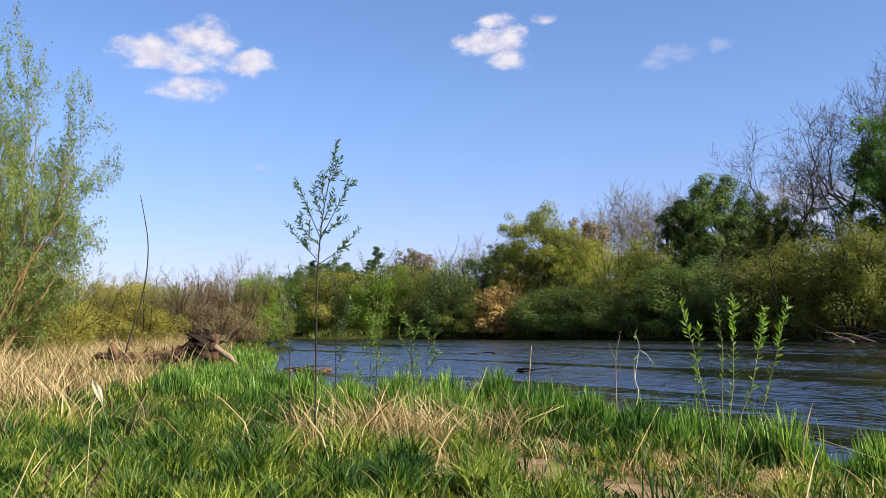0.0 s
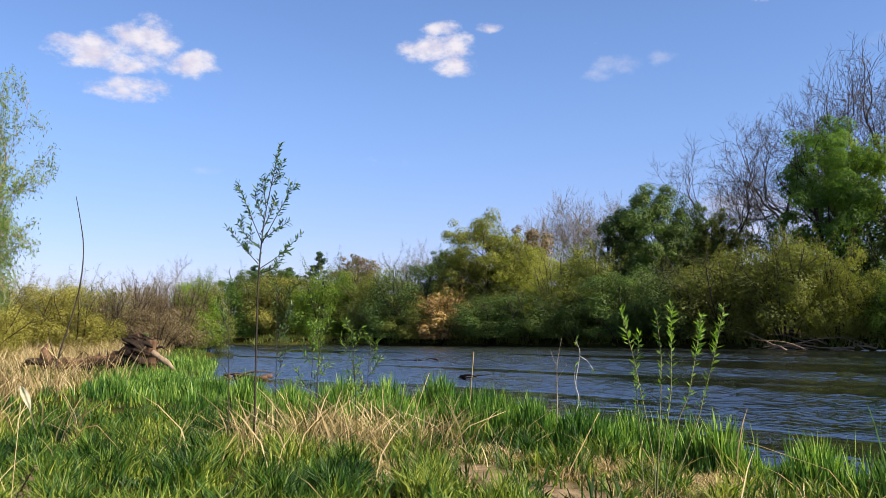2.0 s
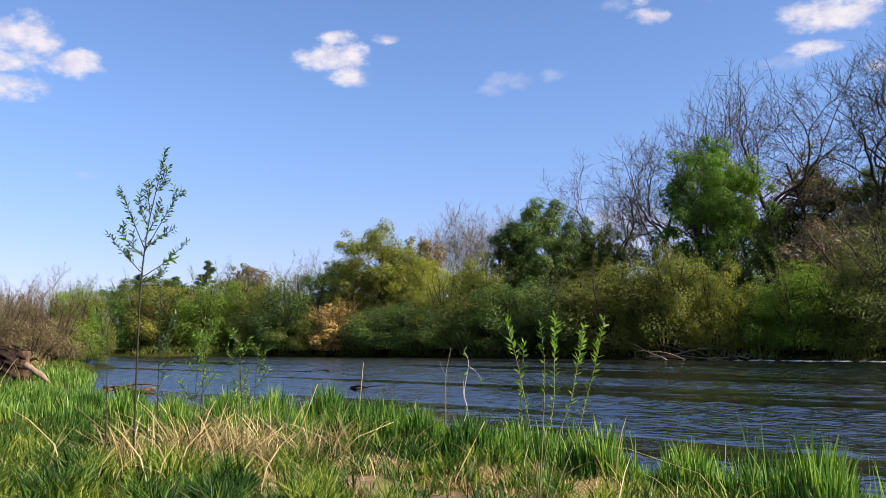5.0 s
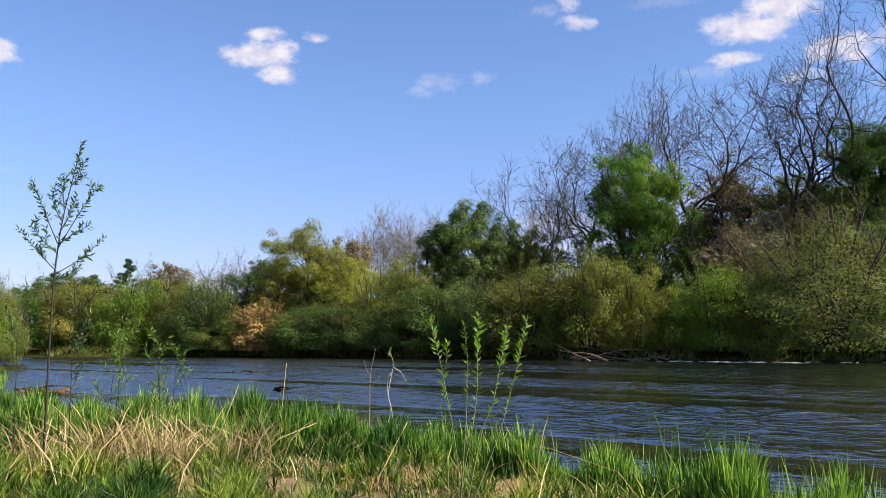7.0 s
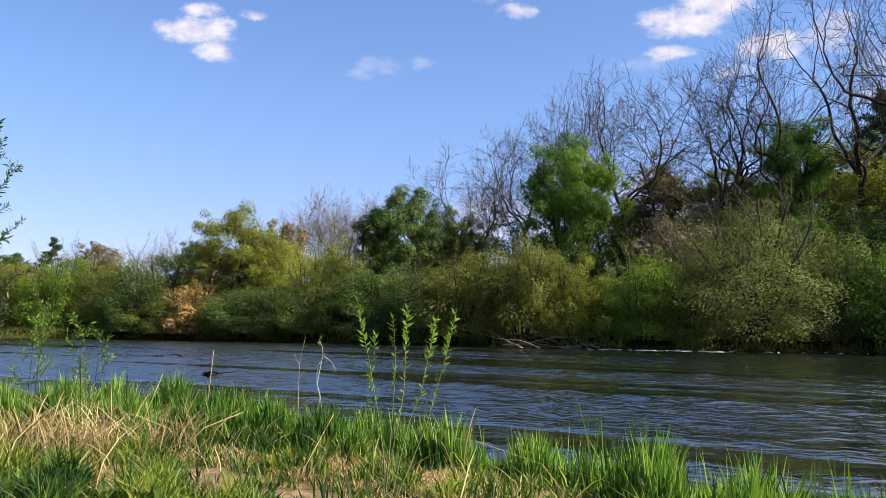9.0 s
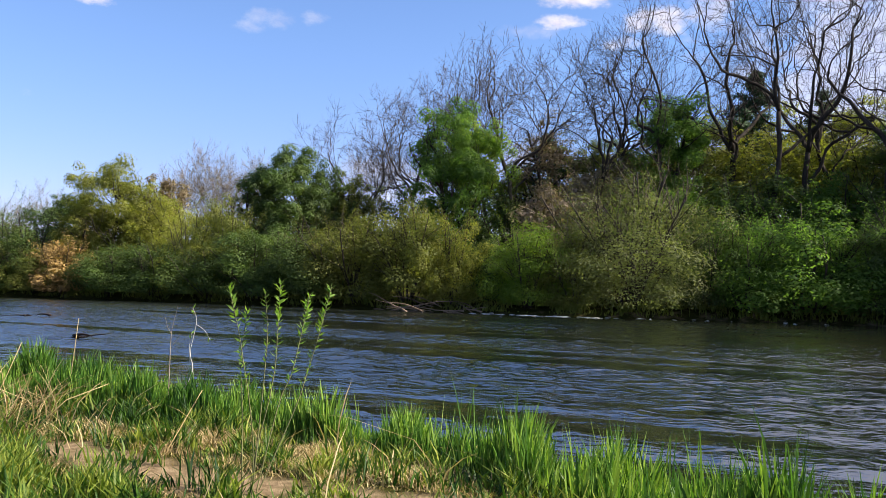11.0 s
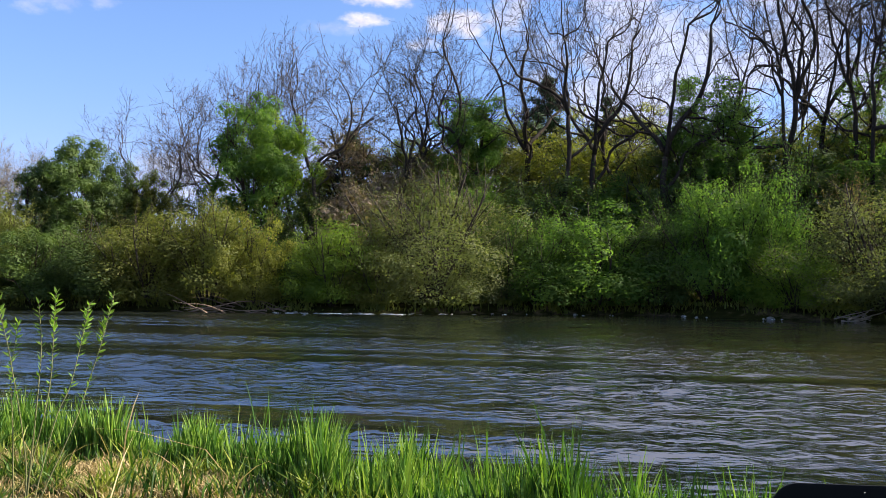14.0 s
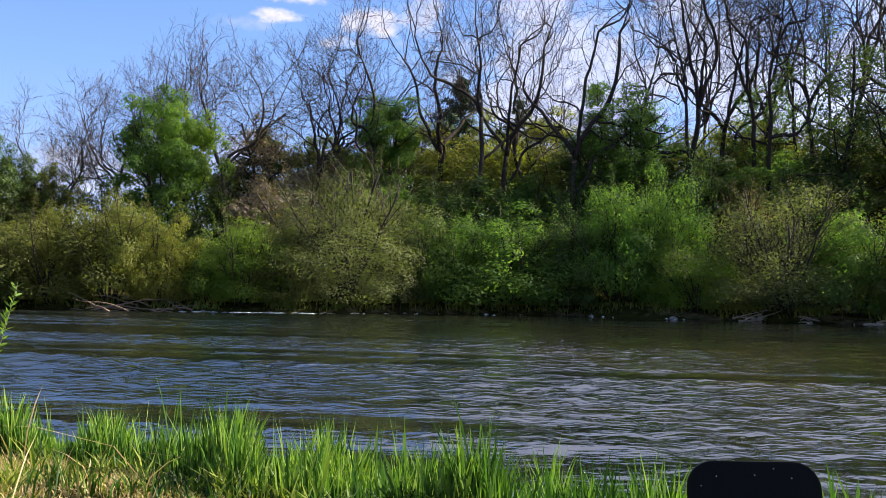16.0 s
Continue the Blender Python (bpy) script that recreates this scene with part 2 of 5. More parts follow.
def water_material():
    mat, nt, N, L = material("river_water")
    geo = N("ShaderNodeNewGeometry")
    pos = geo.outputs["Position"]
    rot = N("ShaderNodeMapping")
    rot.inputs["Rotation"].default_value = (0, 0, radians(47))
    L(pos, rot.inputs[0])
    p = rot.outputs[0]
    a = noise_tex(N, L, p, 2.6, 2, 0.5, (0.55, 1.0, 1))
    c = noise_tex(N, L, p, 6.5, 2, 0.5, (0.6, 1.0, 1))
    chop = N("ShaderNodeAttribute")
    chop.attribute_name = "chop"
    s = N("ShaderNodeMath")
    s.operation = "MULTIPLY_ADD"
    L(c, s.inputs[0])
    s.inputs[1].default_value = 0.34
    L(a, s.inputs[2])
    h = N("ShaderNodeMath")
    h.operation = "MULTIPLY"
    L(s.outputs[0], h.inputs[0])
    L(chop.outputs["Fac"], h.inputs[1])
    bp = N("ShaderNodeBump")
    bp.inputs["Strength"].default_value, bp.inputs["Distance"].default_value = 1.0, WAVE_BUMP
    L(h.outputs[0], bp.inputs["Height"])
    bed = noise_tex(N, L, pos, 0.10, 4, 0.6)
    deep = ramp(N, L, bed, [(0.3, (0.003, 0.006, 0.007)), (0.55, (0.007, 0.009, 0.007)), (0.75, (0.013, 0.014, 0.008))])
    stones = noise_tex(N, L, pos, 1.3, 5, 0.65)
    gravel = ramp(N, L, stones, [(0.3, (0.007, 0.009, 0.004)), (0.55, (0.018, 0.017, 0.007)), (0.75, (0.046, 0.038, 0.015))])
    shoal = N("ShaderNodeAttribute")
    shoal.attribute_name = "shoal"
    body = N("ShaderNodeMix")
    body.data_type = "RGBA"
    L(shoal.outputs["Fac"], body.inputs["Factor"])
    L(deep, body.inputs["A"])
    L(gravel, body.inputs["B"])
    col = body.outputs["Result"]
    b, out = N("ShaderNodeBsdfPrincipled"), N("ShaderNodeOutputMaterial")
    b.inputs["IOR"].default_value = 3.8
    ruffle = N("ShaderNodeAttribute")
    ruffle.attribute_name = "ruffle"
    L(ruffle.outputs["Fac"], b.inputs["Roughness"])
    L(col, b.inputs["Base Color"])
    L(bp.outputs[0], b.inputs["Normal"])
    L(b.outputs[0], out.inputs[0])
    return mat


WAVE_BUMP = 0.095
M_GROUND, M_WATER = ground_material(), water_material()
M_GRASS = leafy("meadow_grass_blades", (0.008, 0.030, 0.006), (0.048, 0.115, 0.014), (0.26, 0.30, 0.050), 0.32, 0.5, 1.1, 0.8, 2.7)
M_SHORE = leafy("shore_grass_blades", (0.014, 0.048, 0.010), (0.068, 0.155, 0.022), (0.24, 0.34, 0.070), 0.34, 0.42, 0.8, 0.85)
M_DRY = leafy("dry_straw", (0.11, 0.072, 0.034), (0.36, 0.265, 0.130), (0.62, 0.50, 0.29), 0.25, 0.7, 0.6, 0.9)
M_PALE = leafy("bleached_leaf", (0.55, 0.50, 0.40), (0.66, 0.62, 0.52), (0.75, 0.72, 0.62), 0.3, 0.6)
M_SAPLEAF = leafy("sapling_leaves", (0.035, 0.07, 0.025), (0.06, 0.11, 0.035), (0.10, 0.17, 0.05), 0.35, 0.45)
M_SHOOTLEAF = leafy("shoot_leaves", (0.09, 0.18, 0.03), (0.16, 0.28, 0.045), (0.24, 0.36, 0.07), 0.5, 0.45)
LEAF = {
    "dark": leafy("dark_green_leaves", (0.032, 0.058, 0.016), (0.062, 0.102, 0.026), (0.115, 0.160, 0.042), 0.38),
    "green": leafy("fresh_green_leaves", (0.048, 0.102, 0.025), (0.096, 0.180, 0.040), (0.175, 0.270, 0.066), 0.66),
    "bright": leafy("bright_green_leaves", (0.084, 0.155, 0.026), (0.165, 0.255, 0.040), (0.275, 0.350, 0.068), 0.62),
    "yellow": leafy("yellow_green_leaves", (0.120, 0.140, 0.032), (0.225, 0.240, 0.052), (0.345, 0.350, 0.100), 0.62),
    "olive": leafy("olive_leaves", (0.072, 0.090, 0.023), (0.136, 0.156, 0.036), (0.235, 0.235, 0.060), 0.48),
    "grey": leafy("grey_green_leaves", (0.072, 0.088, 0.036), (0.128, 0.150, 0.060), (0.205, 0.225, 0.098), 0.55, vary=0.22),
    "brown": leafy("budding_brown_leaves", (0.096, 0.070, 0.044), (0.170, 0.128, 0.080), (0.250, 0.195, 0.128), 0.40),
    "tan": leafy("tan_catkins", (0.189, 0.128, 0.061), (0.324, 0.230, 0.101), (0.486, 0.365, 0.176), 0.42),
    "orange": leafy("rusty_leaves", (0.120, 0.075, 0.034), (0.290, 0.190, 0.075), (0.46, 0.335, 0.150), 0.35),
    "pine": leafy("pine_needles", (0.017, 0.042, 0.019), (0.032, 0.073, 0.029), (0.061, 0.114, 0.042), 0.1),
    "willow": leafy("willow_leaves", (0.075, 0.115, 0.034), (0.145, 0.205, 0.060), (0.250, 0.315, 0.110), 0.50),
    "mauve": leafy("reddish_buds", (0.150, 0.112, 0.082), (0.250, 0.192, 0.145), (0.350, 0.280, 0.220), 0.40),
    "gold": leafy("golden_green_leaves", (0.135, 0.125, 0.034), (0.260, 0.240, 0.058), (0.400, 0.365, 0.105), 0.50),
}
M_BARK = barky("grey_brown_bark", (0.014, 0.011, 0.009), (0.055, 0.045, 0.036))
# lighter copy of the grey-brown bark, with sunlight put into its colour
M_BARK_LIT = barky("brown_bark_lit_copy", (0.026, 0.020, 0.016), (0.095, 0.076, 0.062))
M_BARK_PALE = barky("pale_bark", (0.08, 0.065, 0.05), (0.21, 0.18, 0.14))
M_BARK_GOLD = barky("golden_bark", (0.12, 0.075, 0.035), (0.30, 0.20, 0.10))
M_SHOOT = barky("green_shoot_bark", (0.08, 0.085, 0.035), (0.20, 0.20, 0.09), 20)
M_DEAD = barky("weathered_dead_wood", (0.014, 0.008, 0.005), (0.15, 0.088, 0.052), 6.0, 0.9)
M_LIMB = barky("brown_broken_wood", (0.07, 0.05, 0.035), (0.27, 0.20, 0.14), 8.0, 0.8)
# rotten wood, its colour darkened to hold the fallen tree's shaded side
M_ROT_SHADE = barky("rotten_wood_shade_dark", (0.004, 0.0028, 0.0024), (0.030, 0.018, 0.012), 7.0, 1.0)
M_DRIFT = barky("bleached_driftwood", (0.15, 0.12, 0.09), (0.36, 0.30, 0.23), 8.0, 0.6)
M_TWIG = plain("bleached_twig", (0.42, 0.39, 0.35), 0.8, 0.15, 12)
M_MOSS = leafy("moss", (0.030, 0.045, 0.012), (0.055, 0.08, 0.018), (0.09, 0.12, 0.03), 0.15)
M_FOAM = plain("white_foam", (0.72, 0.74, 0.74), 0.6, 0.12, 6)
M_STONE = plain("pale_stone", (0.20, 0.19, 0.17), 0.8, 0.25, 9)
M_BLACK = plain("black_plastic", (0.002, 0.002, 0.0022), 0.5, 0.3, 60, 0.12)
M_SPECK = plain("pale_specks", (0.45, 0.44, 0.42), 0.8, 0.1)
M_METAL = plain("dark_painted_steel", (0.02, 0.02, 0.022), 0.45, 0.2, 30)


# ---- helpers for shapes ----
def polar(az, d):
    return d * math.sin(radians(az)), d * math.cos(radians(az))


def mesh_np(name, verts, quads=None, tris=None, smooth=False):
    me = bpy.data.meshes.new(name)
    verts = np.asarray(verts, np.float32)
    q = np.zeros((0, 4), np.int32) if quads is None else np.asarray(quads, np.int32)
    t = np.zeros((0, 3), np.int32) if tris is None else np.asarray(tris, np.int32)
    me.vertices.add(len(verts))
    me.vertices.foreach_set("co", verts.ravel())
    me.loops.add(q.size + t.size)
    me.loops.foreach_set("vertex_index", np.concatenate([q.ravel(), t.ravel()]).astype(np.int32))
    me.polygons.add(len(q) + len(t))
    start = np.concatenate([np.arange(len(q)) * 4, q.size + np.arange(len(t)) * 3]).astype(np.int32)
    me.polygons.foreach_set("loop_start", start)
    me.update(calc_edges=True)
    if smooth:
        me.polygons.foreach_set("use_smooth", np.ones(len(q) + len(t), bool))
    return me


def part_np(name, me, mat, parent=None, label=""):
    me.materials.append(mat)
    ob = new(name, me)
    ob.parent = parent
    return tagged(ob, label)


def part(name, bm, mat, parent=None, label="", smooth=True):
    me = bpy.data.meshes.new(name)
    bm.to_mesh(me)
    bm.free()
    if smooth:
        for p in me.polygons:
            p.use_smooth = True
    return part_np(name, me, mat, parent, label)


def unit(v):
    return v / (np.linalg.norm(v, axis=-1, keepdims=True) + 1e-9)


def tubes(branches):
    """One vertex and face list for tapered tubes: (points, radii, sides)."""
    V, Q, T, base = [], [], [], 0
    for pts, rad, s in branches:
        pts, rad = np.asarray(pts, float), np.asarray(rad, float)
        k = len(pts)
        tan = unit(np.gradient(pts, axis=0))
        ref = np.where(np.abs(tan[:, 2:3]) > 0.9, np.array([[1.0, 0, 0]]), np.array([[0, 0, 1.0]]))
        a = unit(np.cross(tan, ref))
        b = np.cross(tan, a)
        ang = np.arange(s) * 2 * math.pi / s
        ring = pts[:, None] + rad[:, None, None] * (np.cos(ang)[None, :, None] * a[:, None] + np.sin(ang)[None, :, None] * b[:, None])
        V.append(ring.reshape(-1, 3))
        i = base + np.arange(k - 1)[:, None] * s
        j = np.arange(s)[None]
        j2 = (j + 1) % s
        Q.append(np.stack([i + j, i + j2, i + s + j2, i + s + j], -1).reshape(-1, 4))
        e = base + (k - 1) * s
        T.append(np.array([[e, e + n, e + n + 1] for n in range(1, s - 1)] + [[base, base + n + 1, base + n] for n in range(1, s - 1)]))
        base += k * s
    return np.concatenate(V), np.concatenate(Q), np.concatenate(T)


def grow(rng, p, d, length, r, level, spec, out):
    """A branch with its side branches; out gets (level, points, radii)."""
    n = spec["seg"][level]
    pts, rad = [np.array(p, float)], [r]
    d = unit(np.array(d, float))
    end = spec.get("taper", 0.35)
    for i in range(n):
        d = unit(d + rng.normal(0, spec["wob"][level], 3) + np.array([0, 0, spec["trop"][level]]))
        pts.append(pts[-1] + d * length / n)
        rad.append(r * (1 - (1 - end) * (i + 1) / n))
    pts, rad = np.array(pts), np.array(rad)
    out.append((level, pts, rad))
    if level + 1 < len(spec["seg"]):
        kids, lo = spec["kids"][level], spec["lo"][level]
        for j in range(kids):
            f = lo + (1 - lo) * (j + rng.random()) / kids
            x = f * n
            i = min(int(x), n - 1)
            pp = pts[i] + (pts[i + 1] - pts[i]) * (x - i)
            dd = unit(pts[i + 1] - pts[i])
            side = unit(np.cross(dd, rng.normal(0, 1, 3)))
            a = radians(spec["ang"][level] * rng.uniform(0.7, 1.25))
            cd = dd * math.cos(a) + side * math.sin(a)
            ln = length * spec["ratio"][level] * rng.uniform(0.65, 1.2) * (1.15 - spec.get("cone", 0.5) * (f - lo))
            grow(rng, pp, cd, ln, (rad[i] * 0.62) * rng.uniform(0.7, 1.0), level + 1, spec, out)


def smooth(a, b, v):
    t = np.clip((v - a) / (b - a), 0, 1)
    return t * t * (3 - 2 * t)


def leaves(rng, centres, length, width, up=0.2, flat=None):
    """Diamond leaves round the centres, every one turned its own way."""
    n = len(centres)
    a = unit(rng.normal(0, 1, (n, 3)) + np.array([0, 0, up]))
    b = unit(np.cross(a, rng.normal(0, 1, (n, 3))))
    if flat:
        c = unit(rng.normal(0, 1, (n, 3)) + np.array([0, 0, flat]))
        a = unit(np.cross(c, rng.normal(0, 1, (n, 3))))
        b = np.cross(c, a)
    c = np.cross(a, b)
    ln, wd = length * rng.uniform(0.6, 1.35, (n, 1)), width * rng.uniform(0.6, 1.35, (n, 1))
    mid = centres + c * ln * 0.08
    V = np.stack([centres - a * ln / 2, mid + b * wd / 2, centres + a * ln / 2, mid - b * wd / 2], 1).reshape(-1, 3)
    return V, np.arange(n * 4).reshape(n, 4)


def along(rng, branches, level, per_m, jitter):
    """Points scattered along the branches of the outer levels."""
    C = []
    for lv, pts, rad in branches:
        if lv < level:
            continue
        ln = np.linalg.norm(np.diff(pts, axis=0), axis=1).sum()
        k = rng.poisson(per_m * ln)
        if k == 0:
            continue
        x = rng.random(k) * (len(pts) - 1)
        i = np.minimum(x.astype(int), len(pts) - 2)
        C.append(pts[i] + (pts[i + 1] - pts[i]) * (x - i)[:, None])
    C = np.concatenate(C)
    return C + rng.normal(0, jitter, C.shape)


# ---- plants: every builder gives an Empty at the foot with its parts, and its height and half width ----
def finish(thing, pts):
    h, w = float(np.percentile(pts[:, 2], 99.0)), float(np.percentile(np.hypot(pts[:, 0], pts[:, 1]), 82))
    return thing, h, w


def clumps(rng, centres, radii, per, size, aspect=0.7, flat=0.8):
    """Leaf clumps: leaves sit on loose shells and face outwards and up."""
    k = len(centres)
    n = np.maximum(6, (per * (radii / radii.mean()) ** 2).astype(int))
    idx = np.repeat(np.arange(k), n)
    d = unit(rng.normal(0, 1, (len(idx), 3)) + np.array([0, 0, 0.25]))
    r = radii[idx] * (0.45 + 0.65 * rng.random(len(idx)) ** 0.6)
    c = centres[idx] + d * r[:, None] * np.array([1, 1, flat])
    nrm = unit(d + np.array([0, 0, 0.35]) + 0.22 * rng.normal(0, 1, d.shape))
    a = unit(np.cross(nrm, rng.normal(0, 1, d.shape)))
    b = np.cross(nrm, a)
    ln = size * rng.uniform(0.55, 1.4, (len(idx), 1))
    wd = ln * aspect
    V = np.stack([c - a * ln / 2 - b * wd / 2, c - a * ln / 2 + b * wd / 2, c + a * ln * 0.62], 1).reshape(-1, 3)
    return V, np.arange(len(idx) * 3).reshape(-1, 3)


def stuff(ob):
    return tagged(ob, kind="stuff")


def broadleaf(seed, colour, n_leaf=24000, spread=1.0, size=0.145, height=11.0, bark=None, name="broadleaf_tree", cone=0.0, foot=0.22, airy=0.9, n_clump=110):
    """A trunk with limbs; each limb carries clumps of leaves, so that the outline is uneven and sky shows between them."""
    rng = np.random.default_rng(seed)
    spec = dict(seg=[8, 6, 4], wob=[0.08, 0.15, 0.2], trop=[0.06, 0.07, 0.04], kids=[13, 5], lo=[foot, 0.3], ang=[55, 48], ratio=[0.44 * spread, 0.5], cone=0.75 + 0.25 * cone)
    br = []
    grow(rng, (0, 0, -0.4), (0, 0, 1), height * 0.86, height * 0.018, 0, spec, br)
    thing = new(name)
    part_np("trunk", mesh_np("trunk", *tubes([(p, r, 7) for lv, p, r in br if lv == 0]), smooth=True), bark or M_BARK, thing)
    stuff(part_np("branchwork", mesh_np("branchwork", *tubes([(p, np.maximum(r, 0.014), 4 if lv == 1 else 3) for lv, p, r in br if lv >= 1])), bark or M_BARK, thing))
    d = unit(rng.normal(0, 1, (n_clump, 3)))
    wide, mid = 0.30 * height * spread, height * (foot + 1.0) / 2
    lump = 1 + 0.20 * np.sin(2.6 * np.arctan2(d[:, 1], d[:, 0]) + seed) + 0.16 * np.sin(4.0 * d[:, 2] + 2 * seed)
    r = rng.uniform(0.25, 0.95, n_clump) ** 0.65 * lump
    tips = d * r[:, None] * np.array([wide, wide, height * (1 - foot) * 0.46])
    tips[:, :2] *= (1 - 0.75 * cone * np.clip(tips[:, 2:] / (height * 0.4) + 0.4, 0, 1))
    tips[:, 2] += mid
    rad = height * 0.062 * airy * rng.uniform(0.55, 1.45, n_clump) * (1 - 0.4 * cone * np.clip(tips[:, 2] / height, 0, 1))
    v, t = clumps(rng, tips, rad, n_leaf / n_clump, size)
    stuff(part_np("foliage", mesh_np("foliage", v, None, t), LEAF[colour], thing))
    return finish(thing, v)


def thicket(seed, colour, n_leaf=30000, size=0.105, height=5.5, name="shrub", stems=12, wide=3.0, bark=None, feather=0.35, n_clump=85):
    """A many-stemmed bush: a dome of leaf clumps down to the foot, with loose shoots standing out of it."""
    rng = np.random.default_rng(seed)
    d = unit(rng.normal(0, 1, (n_clump, 3)) * np.array([1, 1, 0.8]) + np.array([0, 0, 0.35]))
    d[:, 2] = np.abs(d[:, 2])
    r = rng.uniform(0.30, 0.92, n_clump) ** 0.7
    lump = 1 + 0.22 * np.sin(3 * np.arctan2(d[:, 1], d[:, 0]) + seed) * (1 - d[:, 2])
    c = d * (r * lump)[:, None] * np.array([wide, wide, height * 0.92]) + np.array([0, 0, height * 0.04])
    c[:, :2] *= 0.70 + 0.30 * smooth(0.0, 0.35, c[:, 2:] / height)
    rad = wide * rng.uniform(0.15, 0.30, n_clump)
    v, _ = clumps(rng, c, rad, n_leaf * (1 - feather) / n_clump, size)
    spec = dict(seg=[7, 5, 4], wob=[0.09, 0.13, 0.18], trop=[0.04, 0.08, 0.06], kids=[8, 4], lo=[0.3, 0.2], ang=[36, 38], ratio=[0.36, 0.5], cone=0.4)
    br = []
    for i in range(stems):
        a, t = rng.uniform(0, 2 * math.pi), rng.uniform(0.05, 0.75)
        grow(rng, (math.cos(a) * 0.4 * t, math.sin(a) * 0.4 * t, -0.3), (math.cos(a) * t, math.sin(a) * t, 1.0), height * rng.uniform(0.75, 1.02), height * 0.010, 0, spec, br)
    total = sum(np.linalg.norm(np.diff(p, axis=0), axis=1).sum() for lv, p, r in br if lv >= 1)
    f = along(rng, [b for b in br if b[0] == 1], 1, n_leaf * feather / total * 1.6, 0.09)
    v2, q2 = leaves(rng, f[f[:, 2] > 0.1], size * 1.0, size * 0.6, flat=1.6)
    thing = new(name)
    stuff(part_np("stemwork", mesh_np("stemwork", *tubes([(p, r, 4 if lv == 0 else 3) for lv, p, r in br if lv < 2])), bark or M_BARK, thing))
    keep = v[:, 2].reshape(-1, 3).min(1) > 0.0
    v = v.reshape(-1, 3, 3)[keep].reshape(-1, 3)
    v2 = v2.reshape(-1, 4, 3)[:, :3].reshape(-1, 3)
    v = np.concatenate([v, v2])
    stuff(part_np("foliage", mesh_np("foliage", v, None, np.arange(len(v)).reshape(-1, 3)), LEAF[colour], thing))
    return finish(thing, v)


def wander(rng, p, d, length, n, wind, rise, r0, r1):
    """A sinuous branch: its bend drifts slowly, so that it winds in arcs instead of jitter."""
    pts, c = [np.array(p, float)], rng.normal(0, 1, 3)
    d = d0 = unit(np.array(d, float))
    for i in range(n):
        c = 0.3 * c + 0.95 * rng.normal(0, 1, 3)
        d0 = unit(d0 + np.array([0, 0, rise]))
        d = unit(0.72 * d + 0.28 * d0 + wind * c)
        pts.append(pts[-1] + d * length / n)
    return np.array(pts), np.linspace(r0, r1, n + 1), d0


def fork_off(rng, d, degrees):
    side = unit(np.cross(d, rng.normal(0, 1, 3)))
    a = radians(degrees)
    return d * math.cos(a) + side * math.sin(a)


def bare_tree(seed, height=18.0, lean=0.0, fork=0.36, name="bare_tree", bark=None, spread=1.0, thick=1.0, wind=0.16, twig=0.011, bushy=False):
    """A leafless tree: the trunk forks into long winding limbs, which fork again and again into a fan of fine twigs."""
    rng = np.random.default_rng(seed)
    br = []
    sizes = [fork * 1.3, 0.38, 0.22, 0.13, 0.070, 0.036]
    segs, winds, rises = [10, 14, 9, 5, 3, 2], [wind * 0.7, wind * 1.25, wind * 1.5, 0.25, 0.20, 0.15], [0.03, 0.045, 0.04, 0.05, 0.05, 0.03]
    sides, ends = ([1, 3, 4, 3, 1] if bushy else [1, 3, 3, 2, 1]), [3, 2, 2, 2, 1]

    def limb(p, d, r, level):
        length = height * sizes[level] * rng.uniform(0.72, 1.2)
        pts, rad, d1 = wander(rng, p, d, length, segs[level], winds[level], rises[level], r, r * (0.72 if level == 0 else 0.5))
        br.append((level, pts, rad))
        if level == 5:
            return
        for k in range(ends[level]):
            limb(pts[-1], fork_off(rng, d1, rng.uniform(14, 34) * spread), rad[-1] * rng.uniform(0.72, 0.95), level + 1)
        for k in range(sides[level]):
            f = rng.uniform(0.55 if level == 0 else 0.22, 0.95) * (len(pts) - 1)
            i = int(f)
            q = pts[i] + (pts[i + 1] - pts[i]) * (f - i)
            limb(q, fork_off(rng, unit(pts[i + 1] - pts[i]), rng.uniform(30, 62) * min(1.1, spread)), rad[i] * rng.uniform(0.4, 0.62), level + 1)

    limb((0, 0, -0.6), (lean, 0.2 * lean, 1.0), height * 0.0100 * thick, 0)
    thing = new(name)
    part_np("trunk", mesh_np("trunk", *tubes([(p, r, 8) for lv, p, r in br if lv == 0]), smooth=True), bark or M_BARK, thing)
    for lv, p, r in br:
        if lv == 1:
            part_np("limb", mesh_np("limb", *tubes([(p, np.maximum(r * 1.1, 0.04), 6)]), smooth=True), bark or M_BARK, thing)
    stuff(part_np("branchwork", mesh_np("branchwork", *tubes([(p, np.maximum(r, twig * (1.6, 1.15, 0.8, 0.6)[lv - 2]), 4 if lv < 3 else 3) for lv, p, r in br if lv >= 2])), bark or M_BARK, thing))
    pts = np.concatenate([p for lv, p, r in br])
    return finish(thing, pts)


